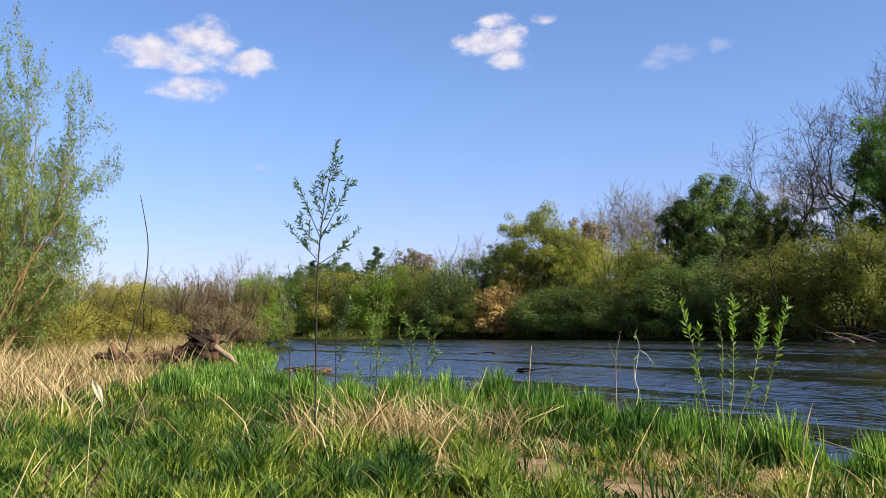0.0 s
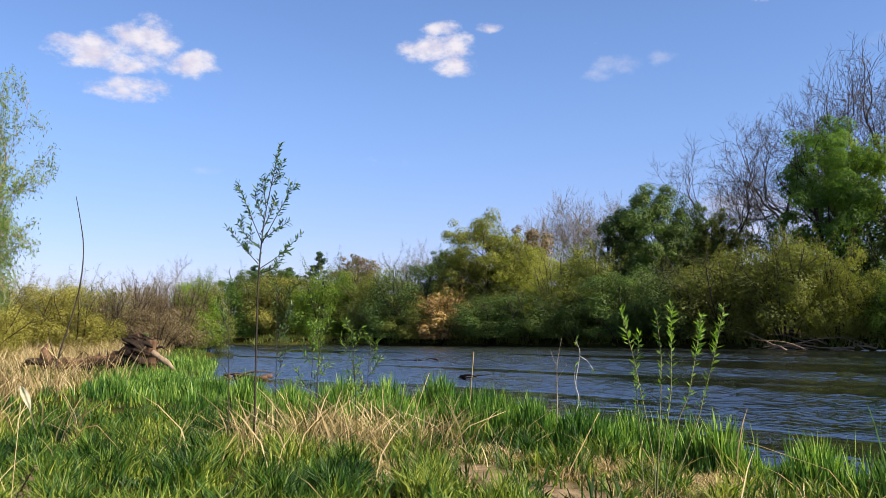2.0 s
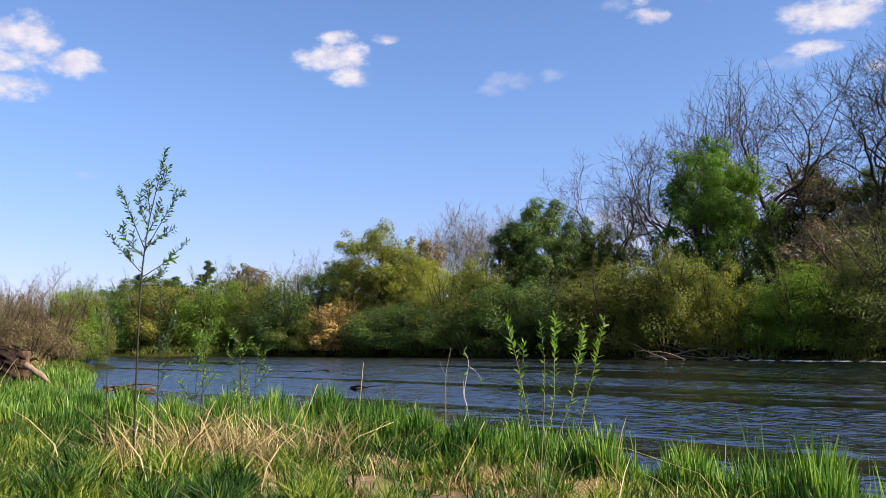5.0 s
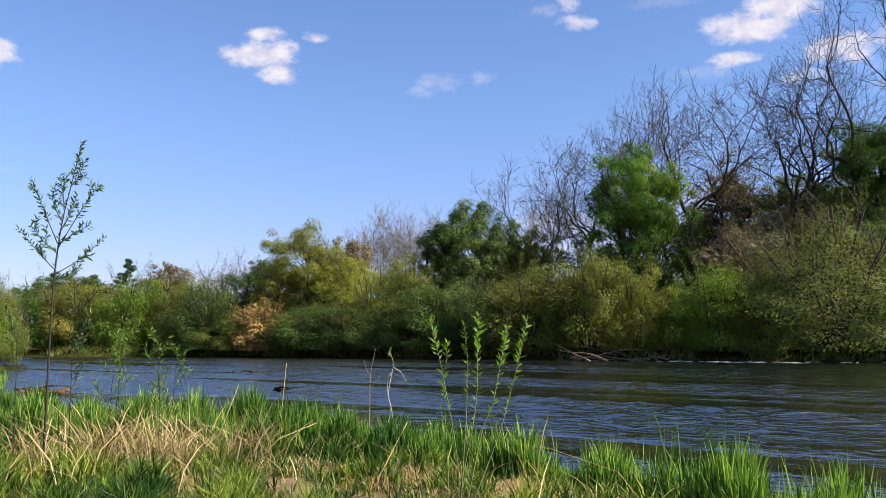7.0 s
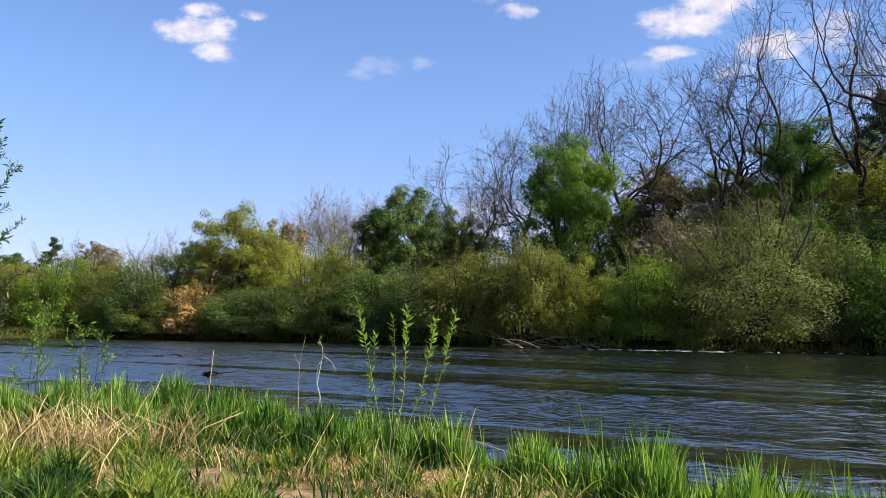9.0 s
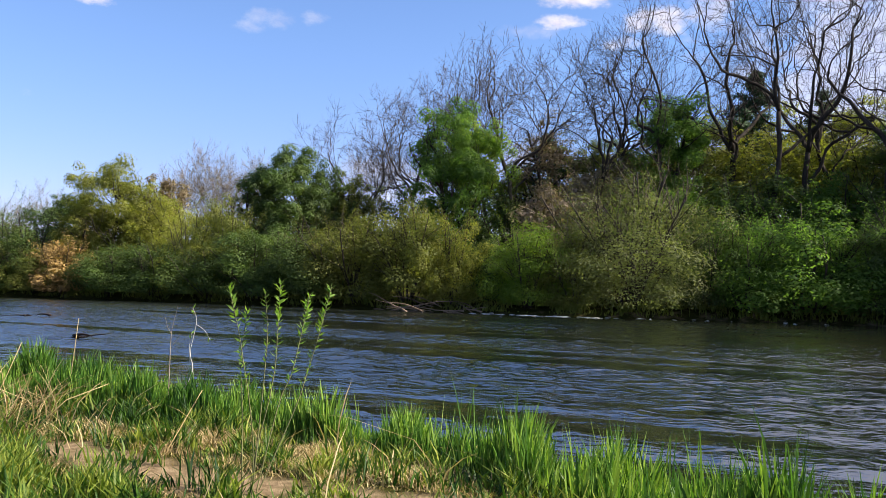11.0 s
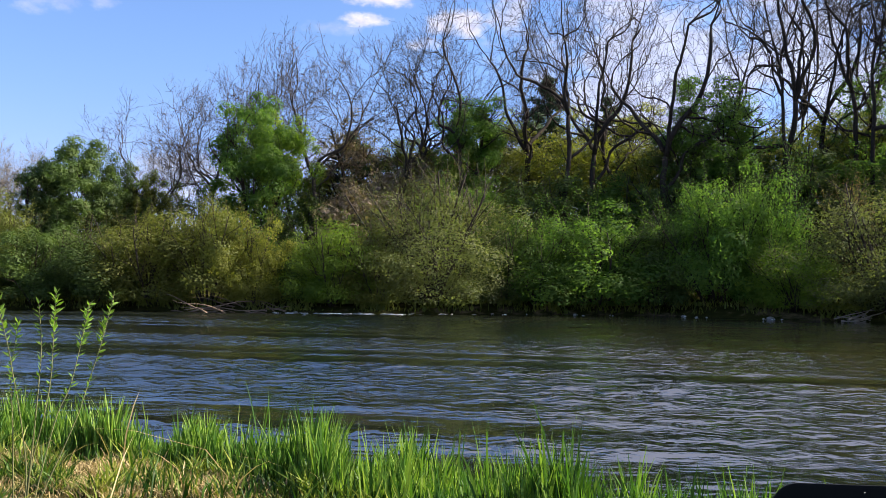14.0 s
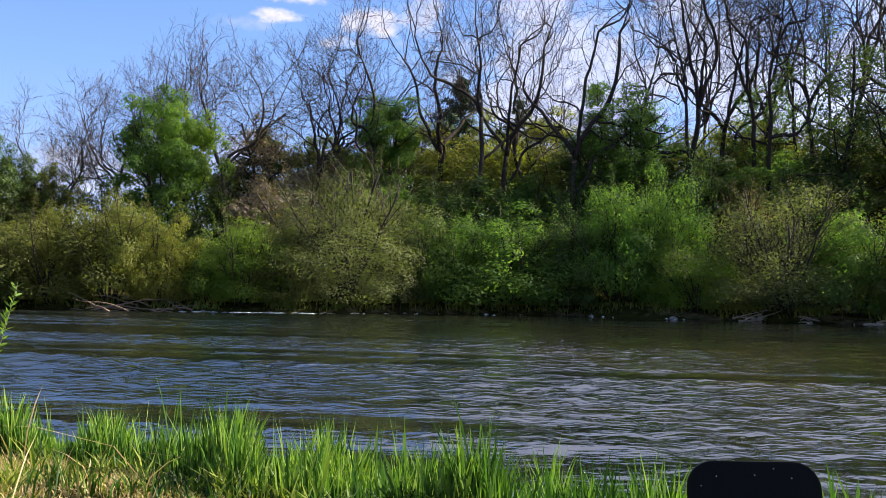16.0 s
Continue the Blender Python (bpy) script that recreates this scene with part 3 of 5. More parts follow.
def pine(seed, colour="pine", height=14.0, name="pine_tree"):
    rng = np.random.default_rng(seed)
    trunk = np.array([(0.12 * math.sin(i), 0.12 * math.cos(1.7 * i), -0.4 + i * height / 10) for i in range(11)])
    br, C, Rd = [(trunk, np.linspace(height * 0.016, 0.03, 11), 7)], [], []
    for i in range(70):
        f = 0.10 + 0.90 * (i + rng.random()) / 70
        ln = height * 0.30 * (1.08 - f) ** 0.75 * rng.uniform(0.5, 1.2)
        a = rng.uniform(0, 2 * math.pi)
        p0 = np.array([0, 0, f * height - 0.4])
        pts = np.array([p0 + np.array([math.cos(a), math.sin(a), 0.30 - 0.1 * t]) * ln * t for t in (0, 0.35, 0.7, 1)])
        br.append((pts, np.array([0.05, 0.035, 0.02, 0.01]), 3))
        for t in (0.4, 0.7, 1.0):
            C.append(p0 + (pts[-1] - p0) * t)
            Rd.append(rng.uniform(0.4, 0.8) * (1.15 - 0.5 * f))
    thing = new(name)
    part_np("trunk", mesh_np("trunk", *tubes(br), smooth=True), M_BARK, thing)
    v, t = clumps(rng, np.array(C), np.array(Rd), 60, 0.34, 0.3, 0.6)
    stuff(part_np("foliage", mesh_np("foliage", v, None, t), LEAF[colour], thing))
    return finish(thing, v)


# ---- the land and the river ----
NEAR = np.array([(12, -60), (8.5, -20), (6.8, -6), (6.0, 0), (5.7, 2), (5.4, 4.1), (5.05, 5.4), (4.8, 6.5), (4.4, 7.6), (3.7, 8.9), (3.2, 10.2), (2.5, 12.1), (1.0, 13.9), (-1.2, 15.2), (-3.0, 18), (-5.2, 26),
                 (-6.6, 33), (-8.6, 45), (-11, 58), (-17, 72), (-32, 90), (-75, 115)], float)
FAR = np.array([(66, -90), (57, -30), (53, 0), (50.4, 16.7), (47.7, 24.5), (46, 32.5), (39.5, 38.5), (31.5, 43.8), (23.5, 53.8), (16.5, 61), (4.6, 73), (-12, 83.5), (-28, 99), (-75, 135)], float)
WATER_Z = -0.30


def shore_distance(x, y, line):
    """Distance to a shore line, positive to its left as it is listed."""
    best, sign = np.full(x.shape, 1e9), np.zeros(x.shape)
    for (ax, ay), (bx, by) in zip(line[:-1], line[1:]):
        ux, uy = bx - ax, by - ay
        t = np.clip(((x - ax) * ux + (y - ay) * uy) / (ux * ux + uy * uy), 0, 1)
        dx, dy = x - ax - t * ux, y - ay - t * uy
        d = np.hypot(dx, dy)
        s = np.sign(ux * (y - ay) - uy * (x - ax))
        closer = d < best - 1e-9
        best, sign = np.where(closer, d, best), np.where(closer, s, sign)
    return best * np.where(sign == 0, 1, sign)


def waves2(x, y, seed, lo, hi, n):
    """Soft unevenness from a few crossing waves."""
    r = np.random.default_rng(seed)
    s = 0
    for _ in range(n):
        k, a, ph = 2 * math.pi / r.uniform(lo, hi), r.uniform(0, math.pi), r.uniform(0, 6.3)
        s = s + np.sin(k * (x * math.cos(a) + y * math.sin(a)) + ph)
    return s / math.sqrt(n)


def land(x, y):
    x, y = np.asarray(x, float), np.asarray(y, float)
    near, far = shore_distance(x, y, NEAR), -shore_distance(x, y, FAR)
    wob = waves2(x, y, 5, 2.5, 9, 7)
    z_near = -0.40 + 0.40 * smooth(-0.25, 1.6, near) + 0.05 * wob * smooth(0.5, 3, near) + 0.35 * smooth(14, 40, near)
    az = np.degrees(np.arctan2(x, y))
    az = np.where(az < -120, 180.0, az)
    hill = np.interp(az, [-15, 0, 8, 16, 24, 34, 46, 60, 90, 180], [0.8, 1.2, 1.6, 2.6, 4.4, 6.4, 7.6, 8.2, 8.6, 8.6])
    z_far = -0.45 + 0.75 * smooth(-0.4, 1.3, far) + hill * smooth(1.5, 26, far) + (0.12 + 0.25 * smooth(3, 12, far)) * waves2(x, y, 9, 5, 17, 7) * smooth(0.6, 3, far)
    bed = -1.3
    z = np.where(near > -0.6, z_near, np.where(far > -0.6, z_far, bed))
    z = np.where((near <= -0.25) & (far <= -0.4), -0.45 - 0.8 * smooth(0.25, 4, np.minimum(-near, -far)), z)
    return z


def land_z(x, y):
    return float(land(np.array([x]), np.array([y]))[0])


TRACK = np.array([(0.8, 8.6), (1.12, 8.0), (1.45, 7.35), (1.9, 6.6), (2.6, 5.8), (3.4, 4.9), (4.0, 3.4), (4.3, 1.6), (3.9, -0.8), (3.1, -3.4), (2.7, -7), (3.6, -12)], float)


def track_distance(x, y):
    return np.abs(shore_distance(x, y, TRACK))


def axis(lo, hi, a, b, fine, grow_by=1.16):
    """Grid lines: fine from a to b, wider and wider outside."""
    v = list(np.arange(a, b, fine))
    s, p = fine, v[-1]
    while p < hi:
        s *= grow_by
        p += s
        v.append(p)
    s, p = fine, a
    while p > lo:
        s *= grow_by
        p -= s
        v.insert(0, p)
    return np.array(v)


def grid(xs, ys, zf):
    X, Y = np.meshgrid(xs, ys)
    V = np.stack([X, Y, zf(X, Y)], -1).reshape(-1, 3)
    nx, ny = len(xs), len(ys)
    i = (np.arange(ny - 1)[:, None] * nx + np.arange(nx - 1)[None]).ravel()
    return V, np.stack([i, i + 1, i + 1 + nx, i + nx], 1)


gv, gq = grid(axis(-2200, 2200, -12, 10, 0.25, 1.06), axis(-2200, 2200, 0, 20, 0.25, 1.06), land)
ground_me = mesh_np("ground", gv, gq, smooth=True)
ground_at = ground_me.attributes.new("sand", "FLOAT", "POINT")
td = track_distance(gv[:, 0], gv[:, 1])
far_side = -shore_distance(gv[:, 0], gv[:, 1], FAR)
ground_at.data.foreach_set("value", np.maximum((1 - smooth(0.18, 0.58, td)) * np.clip(0.80 + 0.22 * waves2(gv[:, 0], gv[:, 1], 53, 0.6, 2.4, 7), 0.3, 1) * np.where(gv[:, 1] < 3, 0.85, 1), 0.55 * smooth(28, 40, np.degrees(np.arctan2(gv[:, 0], gv[:, 1]))) * (1 - smooth(0.4, 1.6, np.abs(far_side - 0.3)))).astype(np.float32))
ground = part_np("ground", ground_me, M_GROUND)
tagged(ground, "uneven river meadow soil with a bare sandy footpath", "ground", kind="structure")


FLOW = np.array([0.679, -0.734])
ACROSS = np.array([0.734, 0.679])


def chop_at(u, v):
    """How rough the water is: the fast middle is choppy, the deep far pool and the slack downstream are calm."""
    x, y = u * FLOW[0] + v * ACROSS[0], u * FLOW[1] + v * ACROSS[1]
    gain = np.interp(np.degrees(np.arctan2(x, y)), [0, 22, 29, 60], [1.55, 1.45, 1.25, 1.35])
    slack = 1 - 0.66 * smooth(7, 15, 0.75 * x - 0.5 * y + 1.6 * waves2(u * 0.3, v, 41, 4, 15, 5))
    pool = 1 - 0.66 * np.exp(-(((x - 25) / 9.5) ** 2 + ((y - 25) / 9.0) ** 2)) - 0.35 * np.exp(-(((x - 9.6) / 2.6) ** 2 + ((y - 11.5) / 2.6) ** 2))
    streak = 0.16 + 0.94 * smooth(-1.0, 0.1, waves2(u * 0.2, v, 3, 1.4, 8, 10))
    return gain * slack * pool * streak


def water_height(u, v):
    """Ripples, u along the current and v across it."""
    r = np.random.default_rng(21)
    z = 0
    for _ in range(50):
        lam = 0.5 * 2 ** (1.4 * r.random())
        a = r.normal(0.0, 1.0)
        k = 2 * math.pi / lam
        z = z + lam ** 0.9 * np.sin(k * (u * math.sin(a) + v * math.cos(a)) + r.uniform(0, 6.3))
    return WATER_Z + WAVE * z * chop_at(u, v)


WAVE = 0.0031
ug = axis(-300, 200, -84, 42, 0.24, 1.2)
vg = [3.0]
while vg[-1] < 66:
    vg.append(vg[-1] + 0.10 * 1.0078 ** (len(vg) - 1))
vg = np.concatenate([[-60, -30, -12, -4, 0, 2], vg, [75, 100]])
wv, wq = grid(ug, vg, water_height)
chop = chop_at(wv[:, 0], wv[:, 1]).astype(np.float32)
wv = np.stack([wv[:, 0] * FLOW[0] + wv[:, 1] * ACROSS[0], wv[:, 0] * FLOW[1] + wv[:, 1] * ACROSS[1], wv[:, 2]], 1)
water_me = mesh_np("water", wv, wq, smooth=True)
water_me.attributes.new("chop", "FLOAT", "POINT").data.foreach_set("value", chop)
# the gravel shoal downstream, where the bed shows through
wx, wy = wv[:, 0], wv[:, 1]
shoal = smooth(5.5, 13, 0.80 * wx - 0.60 * wy + 1.5 * waves2(wx * 0.5, wy * 0.5, 47, 3, 12, 6)) * smooth(40, 18, wx)
water_me.attributes.new("shoal", "FLOAT", "POINT").data.foreach_set("value", shoal.astype(np.float32))
# wind ruffles the open reach upstream finely; below the tall trees the water is sheltered
lee = np.interp(np.degrees(np.arctan2(wx, wy)), [18, 30], [1.0, 0.0])
water_me.attributes.new("ruffle", "FLOAT", "POINT").data.foreach_set("value", (0.05 + 0.12 * lee * np.clip(chop, 0.3, 1.0)).astype(np.float32))
water = part_np("water", water_me, M_WATER)
tagged(water, "rippled blue and brown river water with a current", "water", kind="structure")


# ---- placing plants ----
EYE = 1.4
used = set()


def once(maker, *args, **kw):
    """The plant is built when it is first set."""
    made = []

    def get():
        if not made:
            made.append(maker(*args, **kw))
        return made[0]
    return get


def put(kind, az, d, el, hw, label, category, group="", turn=None, lean=(0, 0), squash=1.0):
    """Sets a plant at a bearing and distance so that its top stands at that elevation and it is that half width (degrees)."""
    thing, h, w = kind()
    x, y = polar(az, d)
    z = land_z(x, y)
    high, wide = EYE + d * math.tan(radians(el)) - z, d * math.tan(radians(hw))
    s = Vector((wide / w, wide / w * squash, high / h))
    rz = radians(turn) if turn is not None else random.uniform(0, 6.28)
    m = Matrix.LocRotScale((x, y, z), Euler((lean[0], lean[1], rz)), s)
    if thing in used:
        ob = copy_thing(thing, m @ Matrix.Diagonal((*thing.scale, 1)).inverted())
    else:
        used.add(thing)
        thing.matrix_basis = m
        ob = thing
    return tagged(ob, label, category, group)


def far_edge(az):
    """Distance of the far waterline at a bearing."""
    lo, hi = 20.0, 110.0
    for _ in range(30):
        mid = (lo + hi) / 2
        x, y = polar(az, mid)
        if shore_distance(np.array([x]), np.array([y]), FAR)[0] < 0:
            hi = mid
        else:
            lo = mid
    return hi


WOODS, RIDGE, BANK = "trees on the far bank", "bare trees on the ridge", "bushes along the far bank"

# bushes along the far water line
bush = {c: [once(thicket, 100 + 7 * i + k, c) for k in range(2)] for i, c in enumerate(("dark", "green", "olive"))}
bush["yellow"] = [once(thicket, 140, "yellow")]
bush["bright"] = [once(thicket, 150, "bright"), once(thicket, 151, "bright")]
bush["grey"] = [once(thicket, 160, "grey", size=0.080, n_leaf=52000, height=7.5, wide=4.2, feather=0.28, n_clump=120, stems=22, name="willow_shrub"), once(thicket, 161, "grey", size=0.080, n_leaf=46000, height=6.5, wide=3.8, feather=0.35, n_clump=100, stems=22, name="willow_shrub")]
bush["brown"] = [once(thicket, 170, "brown", n_leaf=26000, feather=0.5, stems=20), once(thicket, 171, "brown", n_leaf=22000, feather=0.55, stems=20)]
bush["gold"] = [once(thicket, 155, "gold"), once(thicket, 156, "gold", feather=0.5)]
bush["orange"] = [once(thicket, 180, "orange", n_leaf=9000, height=3.2, wide=2.0, size=0.16)]
bush["tan"] = [once(thicket, 190, "tan", size=0.15, n_leaf=7000, height=6.5, feather=0.8, stems=18)]
LOOK = {"dark": "dense dark green bush overhanging the far bank", "green": "fresh green leafy bush on the far bank", "olive": "olive green bush coming into leaf on the far bank",
        "yellow": "sunlit yellow-green bush on the far bank", "gold": "golden green bush on the far bank", "bright": "bright green bush with young leaves on the far bank", "grey": "broad grey-green willow shrub drooping to the river",
        "brown": "brown twiggy bush hardly in leaf", "mauve": "reddish brown budding bush on the far bank", "orange": "small rusty orange bush at the far waterline", "tan": "pale tan twiggy bush with dry catkins"}
FRONT_A = [(-10.5, 96, 3.2, 2.0, "green"), (-8.0, 95, 3.3, 1.8, "olive"), (-6.0, 93, 3.4, 1.8, "gold"), (-4.4, 90, 3.9, 1.7, "bright"), (-2.4, 92, 4.1, 1.8, "olive"), (-0.3, 87, 3.6, 1.9, "olive"),
           (1.6, 83, 4.3, 2.1, "dark"), (0.4, 83, 1.6, 1.8, "dark"), (3.9, 75.5, 2.2, 1.5, "orange"), (2.2, 79, 1.9, 1.6, "olive"), (6.4, 76, 2.0, 2.0, "dark"), (9.0, 73, 2.3, 2.4, "dark"),
           (11.2, 74, 4.4, 2.0, "yellow"), (12.4, 70, 2.2, 2.2, "dark"), (15.4, 69, 3.6, 2.4, "dark"), (13.4, 73, 5.2, 1.6, "olive")]
FRONT_B = [(18.6, 66, 3.2, 2.6, "dark"), (22.0, 64.5, 5.0, 2.8, "olive"), (25.4, 63.5, 5.2, 2.5, "olive"), (28.3, 62, 4.7, 1.9, "yellow"), (30.6, 64, 3.2, 1.6, "dark"), (33.3, 60, 4.2, 2.2, "bright"),
           (36.4, 60.5, 4.3, 2.0, "olive"), (40.2, 60, 7.7, 4.6, "grey"), (44.8, 62, 4.8, 2.0, "dark"), (47.2, 61.5, 4.7, 2.4, "green"), (50.8, 61, 5.6, 3.6, "green"), (54.6, 63, 4.6, 2.2, "dark")]
FRONT_C = [(58.2, 63, 6.8, 2.8, "green"), (60.9, 63, 8.2, 2.2, "green"), (62.9, 57.5, 3.3, 2.2, "bright"), (68.4, 57, 6.4, 4.2, "grey"), (66.4, 63.5, 7.1, 1.1, "tan"), (72.2, 60, 4.9, 2.8, "green"),
           (76.5, 59, 5.6, 3.0, "olive"), (81.0, 58, 6.5, 3.0, "green"), (86.0, 58, 6.0, 3.2, "dark")]
count = {}
for az, d, el, hw, c in FRONT_A + FRONT_B + FRONT_C:
    count[c] = count.get(c, -1) + 1
    put(bush[c][count[c] % len(bush[c])], az, max(far_edge(az) + 0.7 + 0.25 * hw, d - 5), el, hw * 1.12, LOOK[c], "bush", BANK)

# undergrowth up the slope
SLOPE = [(-7.0, 103, 3.0, 2.4, "dark"), (-3.0, 98, 3.2, 2.4, "dark"), (2.0, 92, 3.4, 2.2, "dark"), (5.5, 84, 3.6, 2.4, "dark"), (8.5, 83, 4.2, 2.4, "dark"), (12.4, 81, 4.6, 2.4, "dark"), (16.5, 75, 5.6, 2.4, "dark"), (20.5, 74, 6.2, 2.4, "olive"), (24.5, 73, 6.2, 2.4, "dark"), (28.0, 72, 6.8, 2.4, "green"), (31.5, 71, 6.6, 2.4, "dark"), (35.0, 70, 7.2, 2.6, "mauve"),
         (38.5, 74, 8.6, 2.6, "mauve"), (42.0, 71, 8.0, 2.6, "green"), (45.6, 71, 7.6, 2.6, "dark"), (49.0, 72, 7.8, 2.6, "dark"), (52.6, 72, 7.6, 2.6, "green"), (56.4, 72, 8.6, 2.8, "dark"),
         (60.5, 76, 9.2, 2.8, "dark"), (64.0, 74, 9.0, 2.8, "dark"), (67.5, 74, 8.8, 2.6, "green"), (70.5, 72, 9.2, 2.6, "dark"), (74.0, 72, 9.4, 2.8, "olive"), (78.0, 72, 9.2, 2.8, "dark")]
SLOPE_TOP = [(33.0, 80, 8.2, 2.6, "olive"), (37.0, 80, 9.4, 2.6, "dark"), (40.6, 80, 9.6, 2.6, "brown"), (44.0, 80, 9.8, 2.4, "olive"), (47.5, 79, 9.6, 2.6, "yellow"), (51.0, 79, 9.6, 2.6, "yellow"),
             (54.5, 79, 9.8, 2.6, "olive"), (58.0, 80, 10.2, 2.6, "dark"), (61.5, 82, 10.4, 2.6, "olive"), (65.0, 80, 10.4, 2.6, "yellow"), (68.5, 80, 10.4, 2.6, "olive"), (72.0, 79, 11.0, 2.8, "dark"), (76.0, 79, 11.2, 2.8, "green"), (80.5, 79, 11.0, 3.0, "dark")]
back_bush = {c: once(thicket, 110 + i, c, n_leaf=13000, size=0.16, feather=0.3, stems=8) for i, c in enumerate(("dark", "green", "olive", "brown", "yellow", "mauve"))}
for az, d, el, hw, c in SLOPE + SLOPE_TOP:
    put(back_bush[c], az, d, el, hw, LOOK[c].replace("far bank", "wooded slope"), "bush", "undergrowth on the slope")

# leafy trees
crown = {"dark": [once(broadleaf, 201, "dark"), once(broadleaf, 202, "dark", spread=1.1)], "green": [once(broadleaf, 203, "green"), once(broadleaf, 204, "green", spread=0.9)],
         "bright": [once(broadleaf, 205, "bright"), once(broadleaf, 206, "bright")], "yellow": [once(broadleaf, 207, "yellow", airy=1.0, n_clump=140, spread=1.1), once(broadleaf, 208, "yellow", airy=0.9, n_leaf=11000)],
         "brown": [once(broadleaf, 209, "brown", n_leaf=10000, size=0.2)], "olive": [once(broadleaf, 210, "olive")], "ivy": [once(broadleaf, 211, "dark", n_leaf=6500, airy=0.8, foot=0.1), once(broadleaf, 212, "green", n_leaf=6500, airy=0.8, foot=0.1)]}
TREE_LOOK = {"dark": "dark green leafy tree on the wooded bank", "green": "fresh green leafy tree on the wooded bank", "bright": "bright green crown for the sunlit right half of the green tree",
             "yellow": "yellow-green spring tree with visible limbs", "brown": "brownish tree just breaking into bud", "olive": "olive green tree with thin young leaves", "ivy": "open tree overgrown with dark green ivy"}
# the bright crown at 30 paints the sunlit right half of the tree at 28
TREES = [(6.4, 77, 7.2, 2.1, "yellow"), (8.6, 77, 5.9, 2.0, "yellow"), (4.9, 77, 4.6, 1.4, "yellow"), (9.4, 82, 6.2, 1.6, "brown"), (9.6, 76, 5.0, 2.0, "yellow"), (-2.0, 100, 4.5, 1.5, "brown"), (17.5, 71, 8.7, 2.3, "dark"), (19.6, 72, 7.7, 1.6, "dark"),
         (15.4, 73, 6.4, 1.8, "dark"), (28.0, 71, 12.0, 2.5, "green"), (30.0, 74, 10.8, 1.9, "bright"), (42.4, 73, 12.3, 2.1, "green"), (45.6, 85, 11.2, 2.2, "yellow"), (49.6, 86, 11.6, 2.2, "yellow")]
TREES_B = [(53.2, 85, 11.4, 2.2, "yellow"), (58.2, 73, 13.0, 2.8, "green"), (55.8, 76, 10.6, 1.8, "dark"), (71.3, 72, 16.0, 2.4, "ivy"), (67.0, 78, 13.5, 2.0, "ivy"), (74.8, 71, 15.5, 3.0, "ivy"), (66.4, 80, 10.4, 2.0, "yellow"),
           (79.5, 70, 14.0, 3.0, "green"), (38.2, 78, 9.6, 2.0, "olive"), (21.4, 74, 7.0, 1.5, "olive"), (-7.2, 104, 3.7, 1.6, "dark"), (-9.3, 104, 3.5, 1.6, "dark"), (4.2, 92, 4.9, 1.6, "dark")]
for az, d, el, hw, c in TREES + TREES_B:
    count["t" + c] = count.get("t" + c, -1) + 1
    put(crown[c][count["t" + c] % len(crown[c])], az, d, el, hw, TREE_LOOK[c], "tree", WOODS)

# conifers
pines = [once(pine, 301), once(pine, 302, "pine", 11)]
brown_pine = once(broadleaf, 303, "mauve", cone=0.35, foot=0.1, name="conifer", n_leaf=6000, airy=0.85, size=0.16)
for i, (az, d, el, hw) in enumerate([(-4.5, 125, 4.8, 0.9), (47.4, 84, 13.5, 1.7), (51.3, 86, 12.2, 1.5), (34.4, 80, 10.0, 1.7), (-8.6, 122, 3.9, 0.9), (-6.4, 124, 3.8, 1.0)]):
    put(pines[i % 2], az, d, el, hw, "dark green pine rising above the wood", "pine tree", WOODS)
put(brown_pine, 34.5, 77, 11.4, 2.1, "brownish dying conifer on the wooded slope", "pine tree", WOODS)

# leafless trees on the ridge
bare = [once(bare_tree, 401, thick=1.2), once(bare_tree, 402, lean=-0.35, spread=1.15, thick=1.2), once(bare_tree, 403, fork=0.36, thick=1.1), once(bare_tree, 404, lean=0.3, spread=1.2, thick=1.2), once(bare_tree, 405, fork=0.20, spread=1.25, thick=1.3), once(bare_tree, 406, wind=0.24, thick=1.1)]
bare_pale = [once(bare_tree, 411, 13, bark=M_BARK_PALE, thick=0.9, twig=0.015, wind=0.10, bushy=True), once(bare_tree, 412, 13, bark=M_BARK_PALE, fork=0.26, thick=0.9, twig=0.015, wind=0.10, bushy=True)]
PALE_ROWS = [(2.9, 104, 5.5, 1.0), (-13.6, 70, 4.4, 1.4), (10.9, 92, 7.6, 1.7), (12.4, 88, 8.2, 1.8), (14.2, 88, 8.5, 1.8), (21.2, 84, 8.2, 1.6), (0.8, 108, 5.0, 1.0), (11.6, 90, 7.9, 1.7), (13.3, 90, 8.4, 1.9), (15.6, 86, 7.6, 1.7), (23.6, 82, 9.6, 2.0)]
for i, (az, d, el, hw) in enumerate(PALE_ROWS):
    put(bare_pale[i % 2], az, d, el, hw * 1.25, "pale leafless tree with fine twigs", "bare tree", "bare trees in the distance")
RIDGE_ROWS = [(22.5, 75, 11.7, 2.6), (25.7, 77, 13.4, 2.6), (29.4, 77, 14.7, 3.0), (32.4, 74, 16.6, 3.6), (37.0, 72, 15.9, 4.0), (40.0, 75, 17.3, 3.6), (43.0, 72, 20.5, 4.6),
              (48.6, 71, 22.5, 5.6), (52.2, 76, 19.5, 3.6), (55.2, 70, 23.0, 4.8), (58.8, 77, 21.0, 3.6), (61.7, 74, 24.5, 5.0)]
RIDGE_EXTRA = [(46.0, 77, 20.0, 4.2), (50.6, 74, 21.5, 4.2), (63.2, 73, 24.0, 4.2), (66.0, 76, 23.0, 4.0), (70.8, 74, 24.0, 4.0)]
RIDGE_BACK = [(62.6, 86, 22.0, 3.2), (66.2, 84, 22.5, 3.4), (70.4, 85, 22.0, 3.2), (74.2, 85, 22.0, 3.4)]
